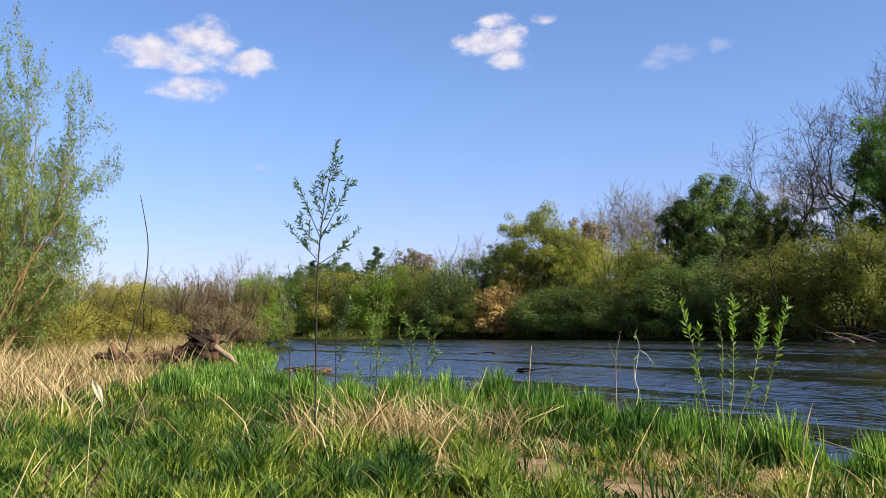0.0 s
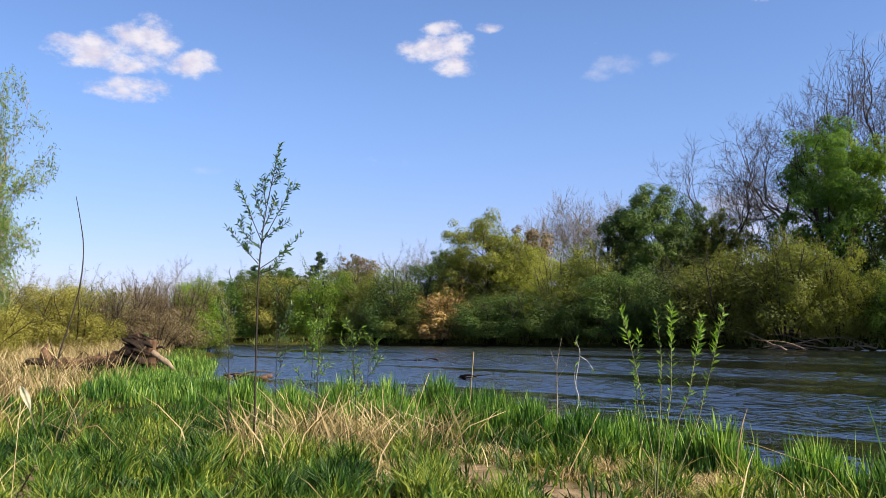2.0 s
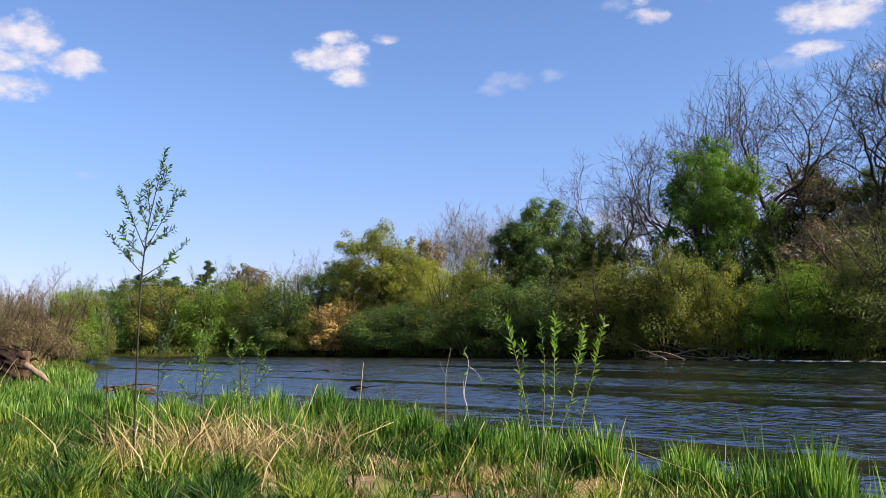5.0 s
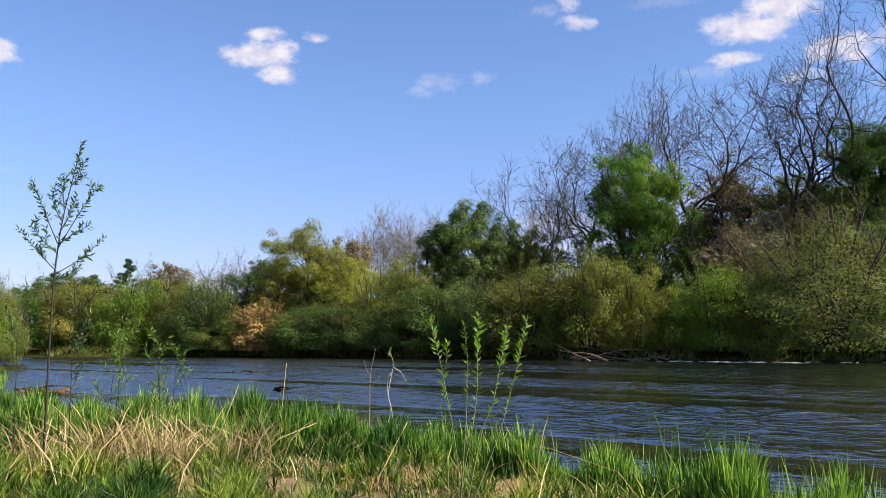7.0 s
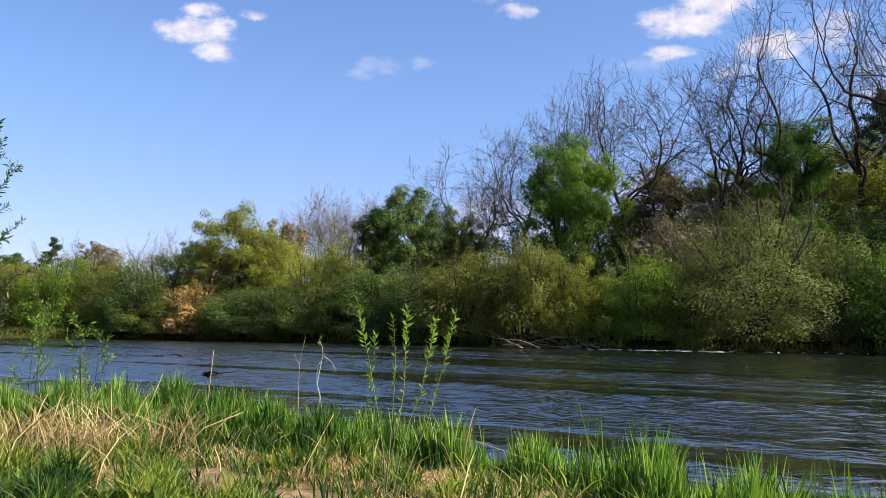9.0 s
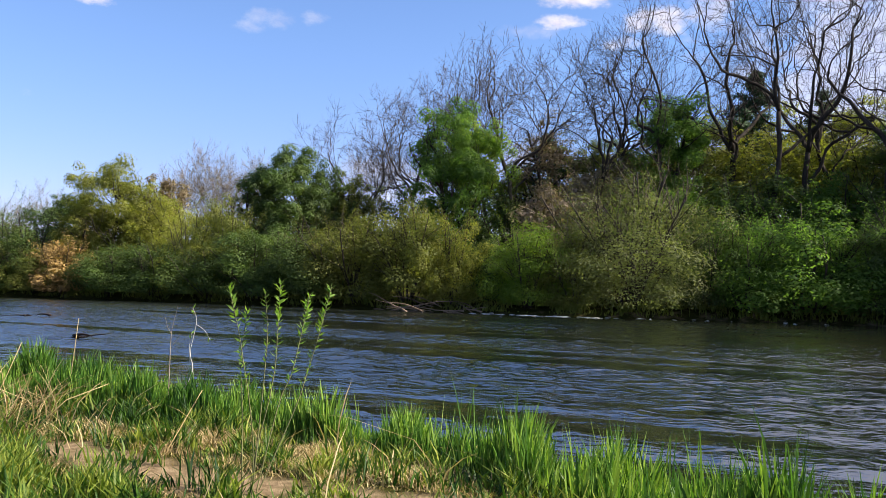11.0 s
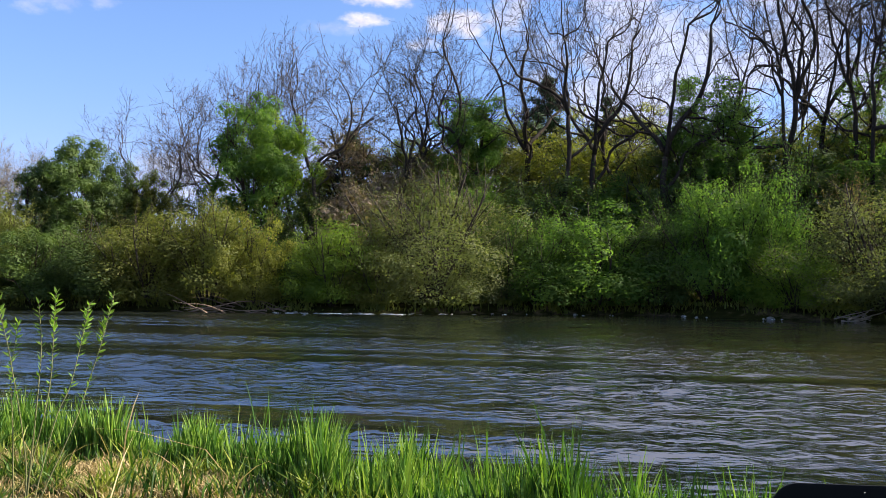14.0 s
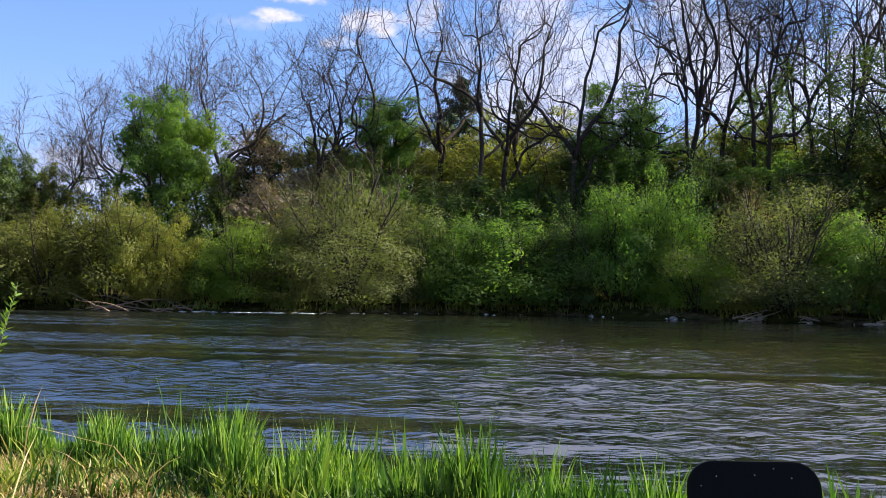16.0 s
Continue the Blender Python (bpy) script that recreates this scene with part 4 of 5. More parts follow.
RIDGE_MORE = [(64.6, 77, 22.0, 3.6), (67.0, 73, 24.5, 4.4), (69.4, 77, 22.0, 3.4), (72.2, 73, 24.5, 4.4), (75.6, 74, 24.5, 4.0), (79.5, 72, 24.5, 4.4), (84.0, 73, 23.5, 4.4)]
# the left ridge trees wear the lighter bark, their sunlight painted in
bare_sunny = [once(bare_tree, 421, bark=M_BARK_LIT, thick=1.25, twig=0.016, wind=0.11, bushy=True), once(bare_tree, 422, bark=M_BARK_LIT, fork=0.28, spread=1.1, thick=1.25, twig=0.016, wind=0.11, bushy=True)]
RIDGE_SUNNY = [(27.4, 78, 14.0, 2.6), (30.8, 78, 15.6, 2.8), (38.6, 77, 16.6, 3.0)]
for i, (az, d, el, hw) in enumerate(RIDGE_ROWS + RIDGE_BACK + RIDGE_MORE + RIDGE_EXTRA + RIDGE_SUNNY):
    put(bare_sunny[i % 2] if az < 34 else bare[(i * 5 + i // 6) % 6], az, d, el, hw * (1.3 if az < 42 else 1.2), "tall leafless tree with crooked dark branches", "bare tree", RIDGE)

# the near bank upstream: big willow, hedge, brown scrub
def willow(seed):
    rng = np.random.default_rng(seed)
    spec = dict(seg=[9, 7, 5, 4], wob=[0.06, 0.13, 0.18, 0.2], trop=[0.02, 0.03, 0.0, 0.0], kids=[8, 6, 4], lo=[0.15, 0.15, 0.15], ang=[36, 44, 44], ratio=[0.42, 0.46, 0.5], cone=0.4, taper=0.22)
    br = []
    for i in range(30):
        a, t = i * 2.4 + rng.uniform(0, 0.4), 0.12 + 1.25 * (i / 30) ** 0.9
        grow(rng, (0.4 * math.cos(a), 0.4 * math.sin(a), -0.3), (math.cos(a) * t, math.sin(a) * t, 1), rng.uniform(6.6, 9.2) * (1 - 0.22 * t), 0.075, 0, spec, br)
    thing = new("willow_tree")
    for lv, p, r in br:
        if lv == 0:
            part_np("stem", mesh_np("stem", *tubes([(p, r, 6)]), smooth=True), M_BARK_GOLD, thing)
    stuff(part_np("branchwork", mesh_np("branchwork", *tubes([(p, np.maximum(r, 0.009), 3) for lv, p, r in br if 1 <= lv <= 2])), M_BARK_GOLD, thing))
    total = sum(np.linalg.norm(np.diff(p, axis=0), axis=1).sum() for lv, p, r in br if lv >= 2)
    v, q = leaves(rng, along(rng, br, 2, 125000 / total, 0.10), 0.15, 0.080, 0.5, flat=0.8)
    v = v.reshape(-1, 4, 3)[:, :3].reshape(-1, 3)
    stuff(part_np("foliage", mesh_np("foliage", v, None, np.arange(len(v)).reshape(-1, 3)), LEAF["willow"], thing, "thin light green spring leaves"))
    return finish(thing, v)


put(once(willow, 501), -28.6, 33, 15.2, 5.2, "large many-stemmed willow in thin spring leaf", "willow tree", turn=20)
LEFT = [(-30.0, 37, 4.6, 3.2, "gold"), (-24.6, 40, 3.2, 2.4, "gold"), (-20.5, 56, 2.9, 2.4, "gold"), (-18.2, 58, 2.9, 2.2, "olive"), (-16.0, 60, 3.0, 2.0, "brown"), (-12.4, 61, 3.1, 1.5, "bright"), (-14.4, 64, 3.1, 1.9, "brown"), (-33, 47, 4.0, 3.2, "gold"), (-28.5, 48, 3.4, 3.0, "gold"), (-25.0, 50, 3.2, 2.6, "gold"), (-22.0, 52, 2.8, 2.4, "gold"), (-19.4, 52, 2.6, 2.2, "gold"), (-17.0, 56, 2.6, 2.0, "brown"),
        (-15.2, 62, 2.3, 1.8, "brown"), (-13.3, 60, 2.7, 1.8, "brown"), (-11.6, 62, 3.0, 1.4, "olive"), (-14.6, 56, 1.2, 1.6, "brown"), (-37, 45, 5, 3.5, "green"), (-42, 42, 6, 4, "green")]
for az, d, el, hw, c in LEFT:
    count[c] = count.get(c, -1) + 1
    put(bush[c][count[c] % len(bush[c])], az, d, el, hw, {"olive": "olive green bush beside the river", "gold": "golden green hedge bush at the edge of the reeds", "bright": "bright green bush beside the reeds", "brown": "brown leafless scrub bush",
        "green": "fresh green bush at the edge of the meadow"}[c], "bush", "hedge behind the meadow")


# ---- the fallen tree ----
def curve(pts, n):
    """A smooth line through the points."""
    pts = np.array(pts, float)
    t, k = np.linspace(0, len(pts) - 1, n), np.arange(len(pts))
    out = np.stack([np.interp(t, k, pts[:, i]) for i in range(3)], 1)
    for _ in range(max(2, n // 5)):
        out[1:-1] = 0.25 * out[:-2] + 0.5 * out[1:-1] + 0.25 * out[2:]
    return out


def fallen_tree():
    rng = np.random.default_rng(601)
    thing = new("fallen_tree")
    bx, by = polar(-15.4, 31)
    thing.location = (bx, by, land_z(bx, by))

    def rough(name, pts, rad, sides, rings, mat, label="", amp=0.25, seed=0, grain=7.0):
        """A gnarled limb: ridges along the grain and lumps across it."""
        P = curve(pts, rings)
        R = np.interp(np.linspace(0, 1, rings), np.linspace(0, 1, len(rad)), rad)
        v, q, tr = tubes([(P, R, sides)])
        ring = np.repeat(P, sides, 0)
        off = Vector((seed * 3.1, seed, 0))
        lump = np.array([noise.fractal(Vector(p) * 2.2 + off, 1.0, 2.0, 4) for p in v])
        ridge = np.tile(np.array([noise.noise(Vector((math.cos(a) * 2.2, math.sin(a) * 2.2, seed))) for a in np.arange(sides) * 2 * math.pi / sides]), rings)
        fine = np.array([noise.noise(Vector(p) * grain + off) for p in v])
        v = ring + (v - ring) * (1 + amp * (1.3 * lump + 0.9 * ridge + 0.5 * fine))[:, None]
        return part_np(name, mesh_np(name, v, q, tr), mat, thing, label)

    rough("trunk", [(0.05, 0.05, 0.50), (-0.6, 0.0, 0.38), (-1.5, -0.1, 0.28), (-2.5, -0.15, 0.22), (-3.3, -0.1, 0.22)], [0.32, 0.27, 0.23, 0.19, 0.16], 30, 70, M_DEAD, "weathered brown fallen trunk", 0.44, 1, 9.0)
    rough("trunk_slab", [(0.0, -0.35, 0.40), (-0.9, -0.4, 0.26), (-2.1, -0.42, 0.14)], [0.20, 0.18, 0.07], 12, 34, M_ROT_SHADE, "rotten split side of the trunk, coloured dark for shade", 0.3, 2)
    # shade on the plate's face is in the near-black wood colour
    rough("root_plate", [(-0.22, -0.05, 0.10), (-0.08, -0.05, 0.68), (0.16, 0.0, 1.12)], [0.50, 0.50, 0.20], 30, 46, M_ROT_SHADE, "upturned root plate with its shaded face coloured dark", 0.62, 7, 9.0)
    # the butt's browner wood carries the sunlit right end
    rough("root_butt", [(0.25, -0.12, 0.05), (0.34, -0.15, 0.55), (0.30, -0.1, 1.02)], [0.24, 0.22, 0.13], 18, 36, M_DEAD, "torn root butt in lighter wood for its sunlit side", 0.45, 9)
    # splinters along the split back of the trunk
    for i in range(14):
        x = rng.uniform(-2.9, -0.3)
        p0 = np.array([x, rng.uniform(-0.22, 0.1), 0.36 + 0.06 * (x + 2.9)])
        tip = p0 + np.array([rng.uniform(-0.35, 0.35), rng.uniform(-0.1, 0.1), rng.uniform(0.10, 0.34)])
        rough("splinter", [p0, (p0 + tip) / 2 + rng.normal(0, 0.03, 3), tip], [0.045, 0.03, 0.008], 5, 7, M_DEAD if i % 2 else M_ROT_SHADE, "", 0.3, i + 60)
    for i in range(26):
        a = rng.uniform(-0.5, 3.0)
        d = np.array([math.cos(a), rng.uniform(-0.7, 0.4), math.sin(a)])
        ln = rng.uniform(0.22, 0.52)
        p0 = np.array([0.12, -0.1, 0.75]) + rng.normal(0, 0.12, 3)
        pts = [p0 + d * 0.15, p0 + d * 0.55 * ln + rng.normal(0, 0.07, 3), p0 + d * ln + rng.normal(0, 0.10, 3) + np.array([0, 0, -0.08])]
        rough("root", pts, [0.055, 0.028, 0.007], 6, 10, M_ROT_SHADE if i % 3 else M_DEAD, "", 0.35, i + 20)
    rough("broken_limb", [(0.38, -0.3, 0.62), (0.85, -0.4, 0.30), (1.18, -0.5, 0.02)], [0.10, 0.085, 0.06], 12, 24, M_LIMB, "pale broken limb propped on the grass", 0.34, 3)
    rough("fork", [(-2.9, -0.1, 0.25), (-3.2, -0.1, 0.5), (-3.25, 0.0, 0.75), (-3.15, 0.0, 0.95)], [0.19, 0.15, 0.08, 0.02], 10, 22, M_DEAD, "", 0.3, 5)
    rough("fork", [(-2.9, -0.1, 0.24), (-3.6, -0.3, 0.40), (-4.1, -0.35, 0.08)], [0.15, 0.11, 0.05], 10, 18, M_ROT_SHADE, "", 0.3, 6)
    v, t = clumps(rng, np.array([(-0.15, -0.05, 1.02), (0.08, 0.0, 1.2), (-0.4, -0.02, 0.92)]), np.array([0.16, 0.12, 0.15]), 260, 0.045, 0.7, 0.35)
    stuff(part_np("moss", mesh_np("moss", v, None, t), M_MOSS, thing, "green moss on top"))
    tagged(thing, "fallen rotting tree with upturned roots on the grass", "fallen tree")
    whip = new("dead_sapling")
    wx, wy = polar(-20.5, 31.4)
    whip.location = (wx, wy, land_z(wx, wy))
    pts = curve([(0, 0, -0.1), (0.18, 0, 0.7), (0.50, 0, 1.7), (0.82, 0, 2.9), (0.90, 0, 4.2), (0.74, 0, 5.1), (0.58, 0, 5.9)], 30)
    part_np("stem", mesh_np("stem", *tubes([(pts, np.linspace(0.034, 0.012, 30), 6)]), smooth=True), M_BARK, whip)
    for p, r in (([(0.1, 0, 0.4), (-0.15, 0, 1.0), (-0.25, 0.1, 1.5)], 0.02), ([(0.35, 0, 1.2), (0.6, 0.1, 1.5), (0.7, 0.1, 1.9)], 0.014), ([(0.15, 0, 0.5), (0.4, 0, 0.9), (0.5, 0, 1.3)], 0.014)):
        part_np("twig", mesh_np("twig", *tubes([(curve(p, 10), np.linspace(r, 0.006, 10), 4)])), M_BARK, whip)
    tagged(whip, "tall thin curved dead sapling without leaves", "dead sapling")


fallen_tree()


# ---- young willows by the path ----
def leaf_sprays(rng, br, level, per_m, length, width, jitter=0.01):
    """Narrow leaves that stand off a twig, pointing forward along it."""
    V = []
    for lv, pts, rad in br:
        if lv < level:
            continue
        seg = np.diff(pts, axis=0)
        ln = np.linalg.norm(seg, axis=1).sum()
        k = max(2, int(per_m * ln))
        x = (np.arange(k) + rng.random(k)) / k * (len(pts) - 1.001)
        i = x.astype(int)
        c = pts[i] + seg[i] * (x - i)[:, None]
        t = unit(seg[i])
        out = unit(np.cross(t, rng.normal(0, 1, (k, 3))))
        a = unit(t * rng.uniform(0.5, 1.1, (k, 1)) + out)
        b = unit(np.cross(a, rng.normal(0, 1, (k, 3))))
        n = np.cross(a, b)
        L, W = length * rng.uniform(0.6, 1.25, (k, 1)), width * rng.uniform(0.8, 1.2, (k, 1))
        V.append(np.stack([c, c + a * L * 0.45 + b * W / 2, c + a * L - n * L * 0.12, c + a * L * 0.45 - b * W / 2], 1))
    V = np.concatenate(V).reshape(-1, 3)
    return V, np.arange(len(V)).reshape(-1, 4)


def sapling(x, y, height, lean, seed, label, kids=11, lo=0.50, leaf=None, per_m=55, length=0.085, name="willow_sapling", bark=None, radius=0.016, side=0.26, ang=36, wob=0.013):
    rng = np.random.default_rng(seed)
    spec = dict(seg=[12, 7, 4], wob=[wob, 0.05, 0.08], trop=[0.012, 0.05, 0.03], kids=[kids, 5], lo=[lo, 0.15], ang=[ang, 32], ratio=[side, 0.36], cone=0.75, taper=0.2)
    br = []
    grow(rng, (0, 0, -0.08), (lean[0], lean[1], 1), height, radius, 0, spec, br)
    thing = new(name)
    thing.location = (x, y, land_z(x, y))
    part_np("stem", mesh_np("stem", *tubes([(p, np.maximum(r, 0.003), 6) for lv, p, r in br if lv == 0]), smooth=True), bark or M_BARK, thing)
    for lv, p, r in br:
        if lv == 1:
            part_np("twig", mesh_np("twig", *tubes([(p, np.maximum(r, 0.0028), 4)])), bark or M_BARK, thing)
    stuff(part_np("twigwork", mesh_np("twigwork", *tubes([(p, np.maximum(r, 0.0022), 4) for lv, p, r in br if lv > 1])), bark or M_BARK, thing))
    if per_m:
        top = [(lv, p, r) for lv, p, r in br if lv > 0] + [(1, br[0][1][-3:], br[0][2][-3:])]
        v, q = leaf_sprays(rng, top, 1, per_m, length, length * 0.19)
        stuff(part_np("foliage", mesh_np("foliage", v, q), leaf or M_SAPLEAF, thing))
    return tagged(thing, label, "sapling", "young willows by the water")


def wand(x, y, bends, r, label, arms=(), name="willow_shoot", bark=None, leaf=None, length=0.06, tip=0.28, top=120, low=26, seed=1, sprigs=0):
    """A slender stem that bends through (sideways, up) steps from its foot, with side arms; leaves crowd at its tip."""
    rng = np.random.default_rng(seed)
    thing = new(name)
    thing.location = (x, y, land_z(x, y))
    lines = [curve([(a, rng.normal(0, 0.02), b) for a, b in bends], 36)]
    part_np("stem", mesh_np("stem", *tubes([(lines[0], np.linspace(r, max(0.0022, r * 0.25), 36), 6)]), smooth=True), bark or M_BARK, thing)
    for arm in arms:
        deep = rng.normal(0, 0.35) * abs(arm[-1][0] - arm[0][0] + 0.1)
        k = len(arm) - 1
        lines.append(curve([(a, deep * (n / k) ** 1.2, b) for n, (a, b) in enumerate(arm)], 14))
        part_np("twig", mesh_np("twig", *tubes([(lines[-1], np.linspace(r * 0.45, 0.002, 14), 5)]), smooth=True), bark or M_BARK, thing)
    fine = []
    for ln in lines[1:]:
        for _ in range(sprigs):
            i = int(rng.integers(4, 12))
            p, rad, _ = wander(rng, ln[i], fork_off(rng, unit(ln[i + 1] - ln[i]), rng.uniform(25, 50)), rng.uniform(0.09, 0.20), 4, 0.10, 0.08, 0.0026, 0.0016)
            fine.append((1, p, rad))
    if fine:
        stuff(part_np("twigwork", mesh_np("twigwork", *tubes([(p, rad, 4) for _, p, rad in fine])), bark or M_BARK, thing))
    if top:
        rows = []
        for ln in lines:
            back = np.linalg.norm(np.diff(ln, axis=0), axis=1)[::-1].cumsum()[::-1]
            n = int((back > tip).sum())
            rows.append(leaf_sprays(rng, [(1, ln[n:], None)], 1, top, length, length * 0.27)[0])
            if low and n > 6:
                rows.append(leaf_sprays(rng, [(1, ln[n // 2:n + 1], None)], 1, low, length * 0.85, length * 0.2)[0])
        if fine:
            rows.append(leaf_sprays(rng, fine, 1, top, length, length * 0.27)[0])
        v = np.concatenate(rows)
        stuff(part_np("foliage", mesh_np("foliage", v, np.arange(len(v)).reshape(-1, 4)), leaf or M_SHOOTLEAF, thing))
    return tagged(thing, label, "twig" if name == "dead_twig" else "sapling", "young willows by the water")


wand(-1.44, 9.6, [(0, -0.05), (0.01, 0.54), (0.02, 1.58), (0.04, 2.02), (0.07, 2.37), (0.11, 2.66), (0.19, 3.01), (0.26, 3.40)], 0.013, "slender young willow sapling with narrow dark leaves",
     [[(0.03, 2.05), (-0.14, 2.24), (-0.33, 2.47)], [(0.06, 2.31), (-0.08, 2.65), (-0.20, 2.96)], [(0.06, 2.26), (0.27, 2.67), (0.43, 2.96)], [(0.04, 1.99), (0.24, 2.14), (0.49, 2.41)],
      [(0.03, 1.94), (0.16, 1.98), (0.28, 2.08)], [(0.07, 2.31), (0.22, 2.42), (0.39, 2.52)], [(0.05, 2.22), (-0.08, 2.33), (-0.21, 2.50)], [(0.11, 2.69), (0.09, 2.87), (0.06, 3.03)],
      [(0.17, 2.92), (0.25, 3.05), (0.30, 3.21)], [(0.09, 2.55), (0.02, 2.68), (-0.02, 2.82)], [(0.06, 2.40), (0.16, 2.62), (0.21, 2.85)]],
     name="willow_sapling", leaf=M_SAPLEAF, length=0.068, tip=0.45, top=100, low=24, seed=711, sprigs=2)
sapling(-1.72, 9.6, 1.55, (0.02, 0.0), 712, "thin bare forked shoot in the dry grass", kids=4, per_m=6, lo=0.55, radius=0.009, side=0.3)
sapling(-1.25, 9.9, 1.75, (0.06, 0.0), 713, "thin young willow shoot with few leaves", kids=6, per_m=30, lo=0.5, radius=0.008)
sapling(-1.05, 11.6, 1.45, (0.05, 0.0), 714, "thin young willow shoot with few leaves", kids=6, per_m=28, leaf=M_SHOOTLEAF, lo=0.35, radius=0.007)
sapling(-0.95, 11.4, 1.75, (0.08, 0.0), 715, "young willow shoot with narrow green leaves", kids=7, per_m=28, leaf=M_SHOOTLEAF, lo=0.4, radius=0.008, side=0.2)
sapling(-0.40, 11.6, 1.50, (-0.03, 0.0), 716, "young willow shoot with narrow green leaves", kids=7, per_m=28, leaf=M_SHOOTLEAF, lo=0.3, radius=0.008)
sapling(-0.30, 11.3, 1.35, (0.07, 0.0), 717, "young willow shoot with narrow green leaves", kids=6, per_m=28, leaf=M_SHOOTLEAF, lo=0.3, radius=0.007)
SHOOTS = [([(0, -0.05), (0.02, 0.32), (-0.04, 0.77), (-0.09, 0.98), (-0.12, 1.20), (-0.21, 1.54)], 0.005, 0.25), ([(0.02, -0.05), (0.03, 0.26), (0.12, 0.70), (0.16, 0.96), (0.17, 1.18), (0.19, 1.56)], 0.006, 0.34),
          ([(0.02, -0.05), (0.07, 0.73), (0.11, 1.18), (0.08, 1.50)], 0.006, 0.05), ([(0.05, -0.05), (0.23, 0.70), (0.31, 0.87), (0.37, 1.13), (0.45, 1.49)], 0.005, 0.34),
          ([(0.08, -0.05), (0.39, 0.66), (0.46, 0.91), (0.53, 1.19), (0.61, 1.55)], 0.005, 0.40), ([(-0.02, -0.05), (-0.05, 0.6), (-0.06, 1.0), (-0.03, 1.35)], 0.005, 0.15)]
for i, (bends, r, tip) in enumerate(SHOOTS):
    wand(1.94, 6.30 + 0.03 * i, bends, r, "upright willow shoot with light green young leaves" if tip > 0.1 else "thin bare willow shoot among leafy ones", tip=tip, top=110 if tip > 0.1 else 30, length=0.070, low=48, seed=730 + i, bark=M_SHOOT)
wand(2.10, 10.7, [(0, -0.05), (0.01, 0.46), (0.02, 1.04), (0.08, 1.36)], 0.008, "grey dead twig standing in the grass", [[(0.02, 1.02), (-0.03, 1.10), (-0.06, 1.22)], [(0.02, 0.85), (0.08, 0.95), (0.12, 1.02)]], name="dead_twig", bark=M_DRIFT, top=0, seed=750)
wand(2.20, 10.7, [(0, 0.05), (0.0, 0.23), (0.16, 0.49), (0.19, 0.67), (0.14, 0.78), (0.17, 0.96), (0.23, 1.22), (0.16, 1.36)], 0.0085, "crooked bleached dead twig standing in the grass",
     [[(0.15, 0.70), (0.14, 0.9), (0.16, 1.05)], [(0.21, 1.16), (0.30, 1.10), (0.36, 0.98)]], name="dead_twig", bark=M_TWIG, tip=0.10, top=40, low=0, length=0.07, seed=751)


# ---- grass ----
def blades(rng, xy, height, width, lean, rows=3):
    """Bent, tapered blades on the ground; rows is how many pieces long each one is."""
    n = len(xy)
    x, y = xy[:, 0], xy[:, 1]
    z = land(x, y) - 0.01
    a, face = rng.uniform(0, 2 * math.pi, n), rng.uniform(0, 2 * math.pi, n)
    t, wd = (np.array([0.0, 0.4, 0.75, 1.0]), np.array([0.75, 1.0, 0.82, 0.0])) if rows == 3 else (np.array([0.0, 0.55, 1.0]), np.array([0.8, 0.9, 0.0]))
    ln = lean * rng.uniform(0.3, 1.4, n)
    P = np.empty((n, rows + 1, 3))
    P[:, :, 0] = x[:, None] + np.cos(a)[:, None] * (ln * height)[:, None] * t ** 1.8
    P[:, :, 1] = y[:, None] + np.sin(a)[:, None] * (ln * height)[:, None] * t ** 1.8
    P[:, :, 2] = z[:, None] + height[:, None] * t * (1 - 0.28 * np.minimum(ln, 1.6)[:, None] * t)
    s = np.stack([np.cos(face), np.sin(face), np.zeros(n)], 1)[:, None] * (width[:, None] * wd / 2)[:, :, None]
    V = np.concatenate([P[:, :rows] - s[:, :rows], P[:, :rows] + s[:, :rows], P[:, rows:]], 1)
    b = (np.arange(n) * (2 * rows + 1))[:, None]
    Q = np.concatenate([b + np.array([[k, rows + k, rows + k + 1, k + 1]]) for k in range(rows - 1)])
    T = b + np.array([[rows - 1, 2 * rows - 1, 2 * rows]])
    return V.reshape(-1, 3), Q, T


def scatter(rng, n, box, keep):
    p = np.stack([rng.uniform(box[0], box[1], n), rng.uniform(box[2], box[3], n)], 1)
    return p[rng.random(n) < keep(p[:, 0], p[:, 1])]


def field(name, mat, seed, n, box, keep, h, w, lean, label, tuft=0.6, rows=3):
    rng = np.random.default_rng(seed)
    p = scatter(rng, n, box, keep)
    k = 1 + tuft * waves2(p[:, 0], p[:, 1], seed, 0.35, 1.6, 8)
    hh = rng.uniform(*h, len(p)) * np.clip(k, 0.35, 1.8)
    ob = part_np(name, mesh_np(name, *blades(rng, p, hh, rng.uniform(*w, len(p)), np.full(len(p), lean), rows)), mat)
    return tagged(ob, label, "grass", kind="stuff")


def in_view(x, y):
    """The stretch of meadow before the camera, with a soft edge to the plain turf behind it."""
    az, d = np.degrees(np.arctan2(x, y)), np.hypot(x, y)
    return smooth(-46, -34, az) * smooth(112, 86, az) * smooth(1.2, 2.6, d)


WORN = np.array([(2.30, 8.45), (2.85, 7.45), (3.45, 6.1)], float)


def worn_at(x, y):
    """The trodden strip between the path and the tall grass."""
    return np.exp(-((np.abs(shore_distance(x, y, WORN)) + 0.12 * waves2(x, y, 71, 0.4, 1.2, 6)) / 0.52) ** 4)


